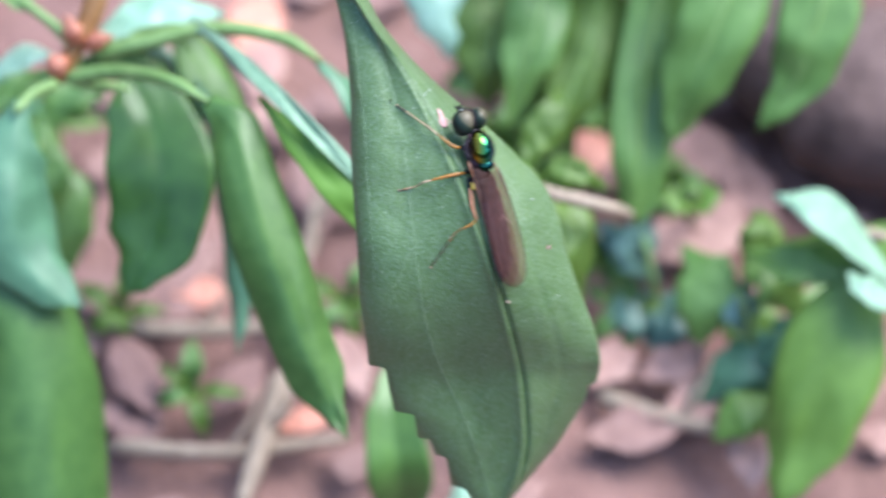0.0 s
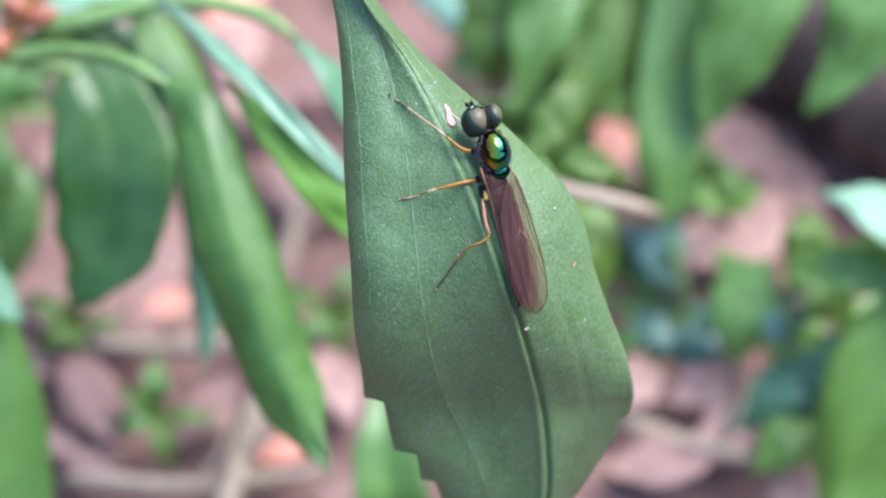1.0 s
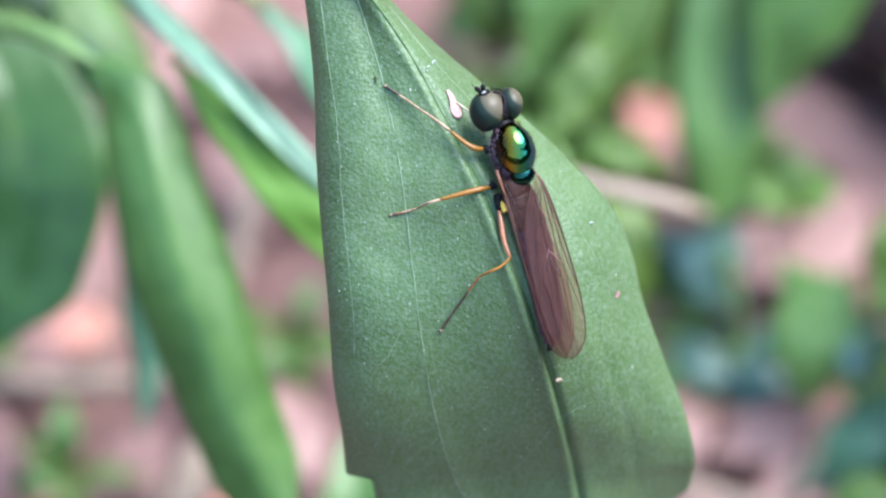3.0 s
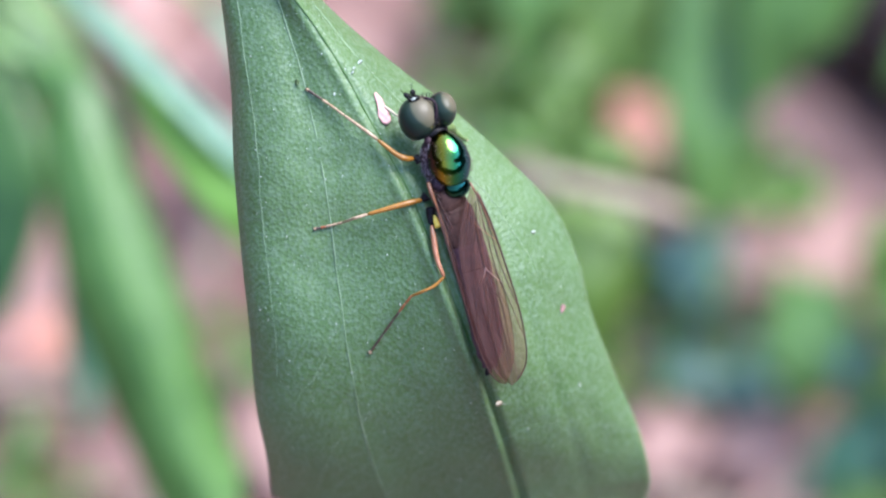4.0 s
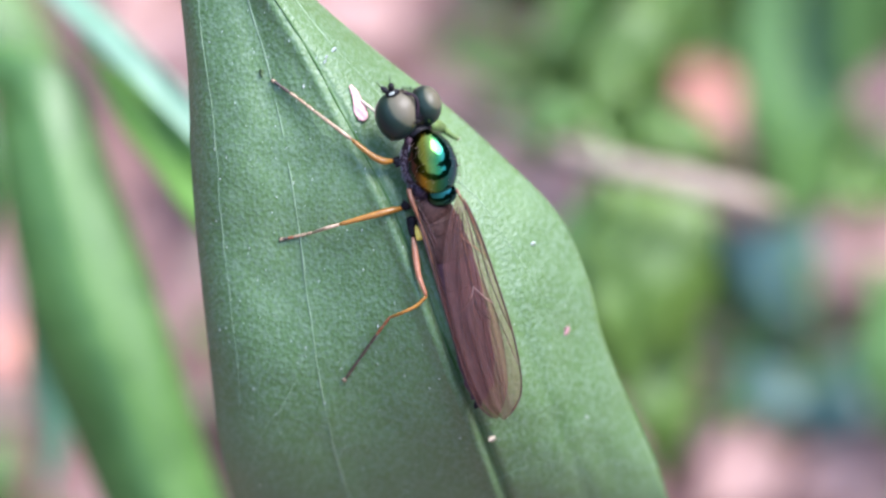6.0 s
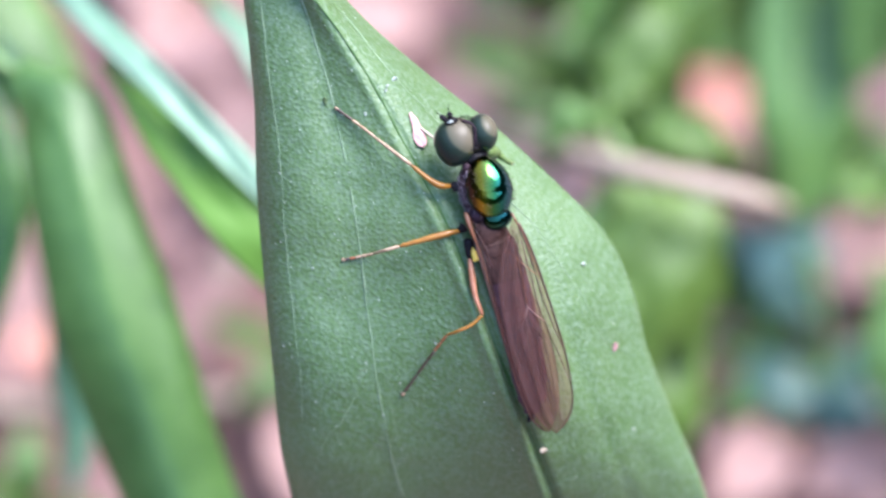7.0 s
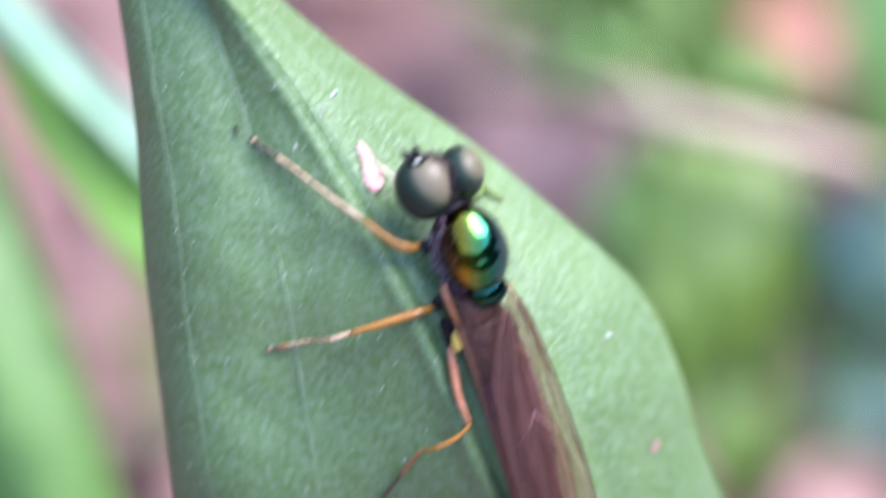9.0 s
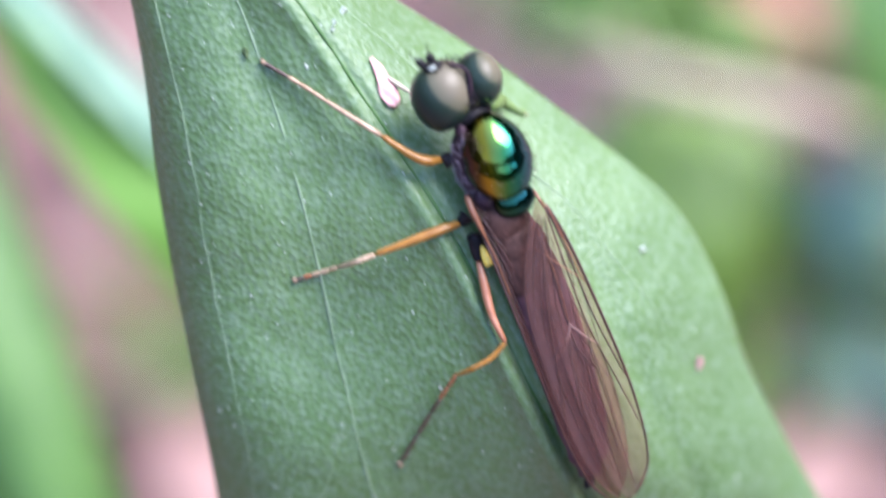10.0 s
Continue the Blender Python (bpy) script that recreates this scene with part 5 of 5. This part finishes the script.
    # knob of the hind wing
    part("halter", tube([(1.54, 3.36, 0.10), (1.60, 3.16, 0.16), (1.67, 2.97, 0.20)], [(0, 0.04), (0.55, 0.10), (1, 0.13)], n=12, sides=12), YELLOW, root, "yellow halter")

    # legs
    def leg(thigh, shin, toes, r, thigh_mat, shin_mat, foot_mats, label, claws=BLACK):
        """Thigh, shin and jointed foot; each is given by its points."""
        ob = part("leg", tube(thigh, [(0, r * 0.7), (0.4, r), (1, r * 0.62)], n=22, sides=12), thigh_mat, root, label)
        part("shin", tube(shin, [(0, r * 0.54), (0.6, r * 0.50), (1, r * 0.42)], n=20, sides=10), shin_mat, ob)
        k = spline(toes, 6)
        for i in range(5):
            part("foot_joint", tube([k[i] - (k[i + 1] - k[i]) * 0.12, (k[i] + k[i + 1]) / 2, k[i + 1]], [(0, r * 0.42), (0.7, r * 0.46), (1, r * 0.40)], n=6, sides=8), foot_mats[i], ob)
        e = k[-1]
        d = (k[-1] - k[-2]).normalized()
        part("foot_pad", egg(e - d * 0.01, d, Vector((0, 0, 1)), (0.07, 0.05, 0.04), segs=(12, 8)), STRAW, ob)
        for s in (-1, 1):
            part("claw", tube([e, e + d * 0.06 + Vector((d.y, -d.x, 0)) * 0.05 * s, e + d * 0.07 + Vector((d.y, -d.x, 0)) * 0.08 * s - Vector((0, 0, 0.04))], 0.012, n=6, sides=5), claws, ob)

    leg([(0.99, 5.12, -0.08), (0.72, 5.15, 0.02), (0.43, 5.30, 0.05), (-0.11, 5.75, -0.05)], [(-0.11, 5.75, -0.05), (-0.62, 6.16, -0.14), foot(-1.19, 6.60, 0.24)],
        [foot(-1.19, 6.60, 0.24), foot(-1.55, 6.89, 0.14), foot(-1.90, 7.15, 0.08), foot(-2.25, 7.41, 0.05)], 0.098, AMBER, STRAW, (STRAW, STRAW, STRAW, DUSK, DUSK), "amber front leg with a straw shin")
    leg([(1.22, 3.82, -0.08), (0.80, 3.77, 0.06), (0.16, 3.63, 0.12), (-0.53, 3.46, 0.06)], [(-0.53, 3.46, 0.06), (-0.95, 3.35, 0.02), foot(-1.34, 3.24, 0.16)],
        [foot(-1.34, 3.24, 0.16), foot(-1.62, 3.17, 0.09), foot(-1.90, 3.11, 0.06), foot(-2.17, 3.06, 0.05)], 0.094, AMBER, STRAW, (STRAW, STRAW, STRAW, RUST, DUSK), "amber middle leg with a pale shin")
    leg([(1.46, 3.05, 0.04), (1.50, 2.60, 0.20), (1.57, 2.00, 0.30), (1.76, 1.44, 0.36)], [(1.76, 1.44, 0.36), (1.45, 1.17, 0.34), (1.05, 0.99, 0.30), foot(0.67, 0.89, 0.28)],
        [foot(0.67, 0.89, 0.28), foot(0.36, 0.47, 0.20), foot(0.04, 0.0, 0.12), foot(-0.58, -0.90, 0.06)], 0.092, PINKLEG, AMBER, (RUST, RUST, DUSK, DUSK, DUSK), "pinkish amber hind leg with a dark foot")
    # the far front leg, mostly hidden
    leg([(2.02, 6.02, -0.30), (2.16, 5.98, -0.60), foot(2.30, 5.90, 0.20), foot(2.42, 5.80, 0.10)], [foot(2.42, 5.80, 0.10), foot(2.50, 5.73, 0.08), foot(2.58, 5.66, 0.07)],
        [foot(2.58, 5.66, 0.07), foot(2.64, 5.62, 0.06), foot(2.70, 5.58, 0.05), foot(2.76, 5.54, 0.04)], 0.17, OCHRE, OCHRE, (OCHRE, OCHRE, OCHRE, OCHRE, OCHRE), "olive leg half hidden behind the head", OCHRE)
    for pts in ([(1.20, 5.02, -0.10), (1.10, 5.12, -0.08), (0.98, 5.14, -0.07)], [(1.36, 3.95, -0.08), (1.28, 3.88, -0.08), (1.18, 3.82, -0.07)], [(1.46, 3.60, 0.0), (1.44, 3.32, 0.02), (1.46, 3.04, 0.04)]):
        part("coxa", tube(pts, [(0, 0.17), (1, 0.10)], n=10, sides=12), BLACK, root)
    for ob in root.children_recursive:
        move = Matrix.Scale(0.001, 4) @ Matrix.Translation(-PIVOT) @ LEAN @ Matrix.Translation(PIVOT) @ Matrix.Scale(1000, 4)
        ob.data.transform(move)
    return root


def build_flake():
    ob = thing("petal_flake", PIVOT, "pale pink dry flake on the green leaf", "debris", "debris on the leaf")
    pts = [over(u, v, 0.16) for u, v in ((-0.14, 7.24), (-0.01, 6.95), (0.09, 6.60), (0.18, 6.26))]
    part("scrap", blade(pts, [(0, 0.05), (0.3, 0.11), (0.72, 0.20), (0.93, 0.15), (1, 0.04)], (0.42, 0.05, 1), fold=0.05, cup=0.1, wave=0.06, rows=20, cols=8, thick=0.03, seed=3), PINK, ob)
    part("stalk", tube([over(0.12, 6.80, 0.14), over(0.30, 6.64, 0.26), over(0.52, 6.46, 0.40)], [(0, 0.035), (0.5, 0.05), (1, 0.03)], n=12, sides=8), CREAM, ob, "cream stalk")
    return ob


SPRIG = build_sprig()
LEAF = build_host_leaf()
FLY = build_fly()
CHIPS = [
    build_flake(),
    chip("speck", (5.59, 0.13), (0.13, 0.08), radians(70), PINK, "tiny pink speck on the green leaf"),
    chip("speck", (3.40, -2.69), (0.11, 0.08), radians(20), CREAM, "tiny cream speck beside the midrib"),
    chip("speck", (4.73, 2.59), (0.065, 0.055), radians(10), WHITE, "tiny white speck on the green leaf"),
    chip("speck", (-0.56, 8.18), (0.09, 0.06), radians(40), WHITE, "tiny white speck on the green leaf"),
    chip("speck", (-0.83, 7.90), (0.05, 0.04), radians(60), WHITE, "tiny white speck on the green leaf"),
    chip("speck", (-0.78, 8.02), (0.05, 0.035), radians(50), WHITE, "tiny white speck on the green leaf"),
    chip("speck", (-2.56, 7.64), (0.11, 0.06), radians(95), DARK_OLIVE, "dark olive speck beside the front foot"),
]

# the lens keeps the fly in focus
cam.data.dof.use_dof = True
cam.data.dof.focus_object = FLY
cam.data.dof.aperture_fstop = 34.0


def sway(rx, ry, rz, u, v, w):
    """Pose of the host leaf: a turn vector in degrees and a shift in millimetres."""
    turn = Vector((radians(rx), radians(ry), radians(rz)))
    spin = Matrix.Rotation(turn.length, 4, turn.normalized() if turn.length > 1e-6 else Vector((0, 0, 1)))
    return VIEW @ Matrix.Translation(mm(PIVOT + Vector((u, v, w)))) @ spin


def bob(u, v):
    return VIEW @ Matrix.Translation(mm(BASE[SPRIG.name] + Vector((u, v, 0))))


def motions():
    rows = [
        (0, sway(-2.0, 5.2, 0.5, -0.01, -0.00, -0.0)),
        (0.1, sway(-1.7, 5.1, 0.6, 0.75, -0.16, 0.6)),
        (0.2, sway(-1.4, 5.0, 0.6, 0.77, -0.28, 1.3)),
        (0.3, sway(-1.2, 4.9, 0.7, 0.26, -0.41, 1.9)),
        (0.4, sway(-0.9, 4.8, 0.8, -0.12, -0.77, 2.6)),
        (0.5, sway(-0.6, 4.6, 0.8, -0.18, -0.86, 3.2)),
        (0.6, sway(-0.3, 4.8, 0.8, 0.12, -0.95, 3.3)),
        (0.7, sway(-0.0, 4.9, 0.8, 0.44, -0.77, 3.5)),
        (0.8, sway(0.3, 5.0, 0.7, 0.24, -0.93, 3.6)),
        (0.9, sway(0.6, 5.1, 0.7, 0.31, -0.80, 3.8)),
        (1, sway(0.9, 5.2, 0.6, 0.34, -0.64, 3.9)),
        (1.1, sway(0.7, 5.7, 0.7, 0.32, -1.12, 3.2)),
        (1.2, sway(0.6, 6.1, 0.7, 0.60, -1.55, 2.5)),
        (1.3, sway(0.4, 6.6, 0.8, 1.23, -0.96, 1.7)),
        (1.4, sway(0.2, 7.0, 0.8, 1.52, -0.43, 1.0)),
        (1.5, sway(0.1, 7.4, 0.9, 0.99, -0.75, 0.2)),
        (1.6, sway(0.6, 6.9, 1.0, 0.12, -1.09, 0.3)),
        (1.7, sway(1.1, 6.3, 1.1, -1.20, -1.29, 0.4)),
        (1.8, sway(1.5, 5.8, 1.3, -1.00, -1.17, 0.5)),
        (1.9, sway(2.0, 5.3, 1.4, -0.67, -1.00, 0.6)),
        (2, sway(2.5, 4.7, 1.5, -0.20, -1.23, 0.6)),
        (2.1, sway(2.3, 4.8, 2.0, 0.22, -1.27, 0.8)),
        (2.2, sway(2.1, 4.8, 2.4, 0.12, -1.40, 0.9)),
        (3.3, sway(-0.6, 7.4, 1.5, 1.10, -1.11, 0.5)),
        (3.4, sway(0.5, 6.9, 1.3, 1.08, -1.24, 3.6)),
        (3.5, sway(1.6, 6.3, 1.1, 0.09, -1.83, 6.7)),
        (3.6, sway(2.2, 6.2, 1.3, -0.03, -1.67, 8.3)),
        (3.7, sway(2.8, 6.1, 1.6, 0.00, -1.53, 9.9)),
        (3.8, sway(3.4, 6.0, 1.8, -0.17, -1.39, 11.5)),
        (3.9, sway(4.0, 5.9, 2.1, -0.69, -1.53, 13.2)),
        (4, sway(4.6, 5.8, 2.4, -0.60, -1.53, 14.8)),
        (4.1, sway(4.3, 5.7, 2.4, -0.89, -1.44, 14.4)),
        (4.2, sway(3.9, 5.5, 2.4, -1.24, -1.93, 14.0)),
        (4.3, sway(3.6, 5.3, 2.4, -1.04, -1.61, 13.7)),
        (4.4, sway(3.2, 5.2, 2.4, -0.68, -1.76, 13.3)),
        (4.5, sway(2.9, 5.0, 2.4, -0.23, -1.66, 12.9)),
        (4.6, sway(2.4, 5.3, 2.6, 0.34, -1.23, 12.1)),
        (4.7, sway(2.0, 5.6, 2.7, 0.00, -1.68, 11.3)),
        (4.8, sway(1.6, 6.0, 2.8, -0.43, -2.23, 10.5)),
        (4.9, sway(1.2, 6.3, 3.0, -0.35, -1.76, 9.7)),
        (5, sway(0.8, 6.6, 3.1, -0.05, -1.57, 8.9)),
        (5.1, sway(2.0, 6.8, 2.7, 0.25, -1.74, 8.0)),
        (5.2, sway(3.3, 7.1, 2.2, 0.07, -1.83, 7.1)),
        (6.3, sway(6.7, 2.0, 2.3, -2.56, -2.30, -0.9)),
        (6.4, sway(7.1, 2.4, 2.3, -1.58, -2.54, -0.9)),
        (6.5, sway(7.4, 2.7, 2.3, -1.34, -2.46, -0.9)),
        (6.6, sway(7.3, 2.9, 2.2, -0.93, -2.50, -1.4)),
        (6.7, sway(7.2, 3.0, 2.2, -0.22, -2.45, -2.0)),
        (6.8, sway(7.1, 3.1, 2.1, -0.55, -2.44, -2.6)),
        (6.9, sway(7.0, 3.2, 2.0, -0.95, -2.48, -3.1)),
        (7, sway(6.9, 3.4, 1.9, -1.22, -2.68, -3.7)),
        (7.1, sway(6.5, 3.7, 2.0, -1.46, -2.06, -4.3)),
        (7.2, sway(6.0, 3.9, 2.1, -0.79, -1.44, -4.8)),
        (7.3, sway(5.5, 4.2, 2.1, -0.26, -1.60, -5.4)),
        (7.4, sway(5.0, 4.5, 2.2, -0.12, -1.77, -6.0)),
        (7.5, sway(4.5, 4.8, 2.3, -0.59, -2.19, -6.5)),
        (7.6, sway(5.6, 4.6, 2.1, -1.21, -2.32, -6.0)),
        (7.7, sway(6.7, 4.3, 1.9, -1.34, -2.25, -5.6)),
        (7.8, sway(7.8, 4.1, 1.8, -1.03, -2.61, -5.1)),
        (7.9, sway(9.0, 3.9, 1.6, -1.10, -2.90, -4.6)),
        (8, sway(10.1, 3.7, 1.4, -1.02, -3.25, -4.1)),
        (8.1, sway(9.5, 3.7, 1.5, -0.64, -3.69, -3.8)),
        (8.2, sway(9.0, 3.7, 1.5, -0.01, -3.40, -3.4)),
        (8.3, sway(8.5, 3.7, 1.6, -0.13, -2.74, -3.1)),
        (8.4, sway(8.0, 3.7, 1.6, -0.41, -2.46, -2.8)),
        (8.5, sway(7.4, 3.8, 1.7, -0.54, -2.97, -2.4)),
        (8.6, sway(9.1, 4.7, 2.0, -0.56, -3.66, -2.2)),
        (8.7, sway(10.8, 5.7, 2.4, -0.38, -3.66, -2.0)),
        (8.8, sway(12.5, 6.6, 2.7, 0.28, -3.78, -1.9)),
        (8.9, sway(13.0, 5.7, 3.3, -0.91, -4.30, -1.5)),
        (9, sway(13.4, 4.7, 3.9, -1.37, -4.83, -1.2)),
        (9.1, sway(13.0, 4.7, 4.2, -1.87, -5.59, -1.1)),
        (9.2, sway(12.5, 4.6, 4.6, -1.25, -5.23, -1.1)),
        (9.3, sway(12.0, 4.5, 5.0, -1.61, -5.18, -1.0)),
        (9.4, sway(11.6, 4.4, 5.3, -1.49, -5.78, -1.0)),
        (9.5, sway(11.1, 4.3, 5.7, -0.70, -5.01, -0.9)),
        (9.6, sway(10.8, 4.3, 6.1, -0.43, -4.65, -0.5)),
        (9.7, sway(10.4, 4.4, 6.4, -0.43, -4.94, -0.0)),
        (9.8, sway(10.0, 4.4, 6.8, -0.58, -4.67, 0.4)),
        (9.9, sway(9.7, 4.4, 7.1, -0.27, -4.23, 0.9)),
        (10, sway(9.3, 4.4, 7.5, -0.36, -3.95, 1.4)),
    ]
    for ob in (LEAF, FLY, *CHIPS):
        walk(ob, rows)
    walk(SPRIG, [
        (0, bob(0.00, 0.00)),
        (0.5, bob(-0.10, 0.00)),
        (1, bob(-0.20, -0.05)),
        (1.5, bob(0.41, -0.26)),
        (2, bob(-0.69, -0.73)),
        (2.2, bob(-0.40, -0.75)),
        (3.3, bob(0.59, -0.57)),
        (3.5, bob(0.20, -0.60)),
        (4, bob(-0.51, -0.71)),
        (4.5, bob(-0.39, -0.65)),
        (5, bob(-0.51, -0.90)),
        (5.2, bob(-0.45, -1.00)),
        (6.3, bob(-1.00, -1.50)),
        (6.5, bob(-1.04, -1.58)),
        (7, bob(-0.98, -1.84)),
        (7.5, bob(-0.53, -1.37)),
        (8, bob(-0.34, -1.60)),
        (8.5, bob(-0.19, -1.75)),
        (8.8, bob(-0.30, -2.50)),
        (9, bob(-0.50, -3.00)),
        (9.5, bob(-0.45, -3.10)),
        (10, bob(-0.20, -2.90)),
    ])


motions()
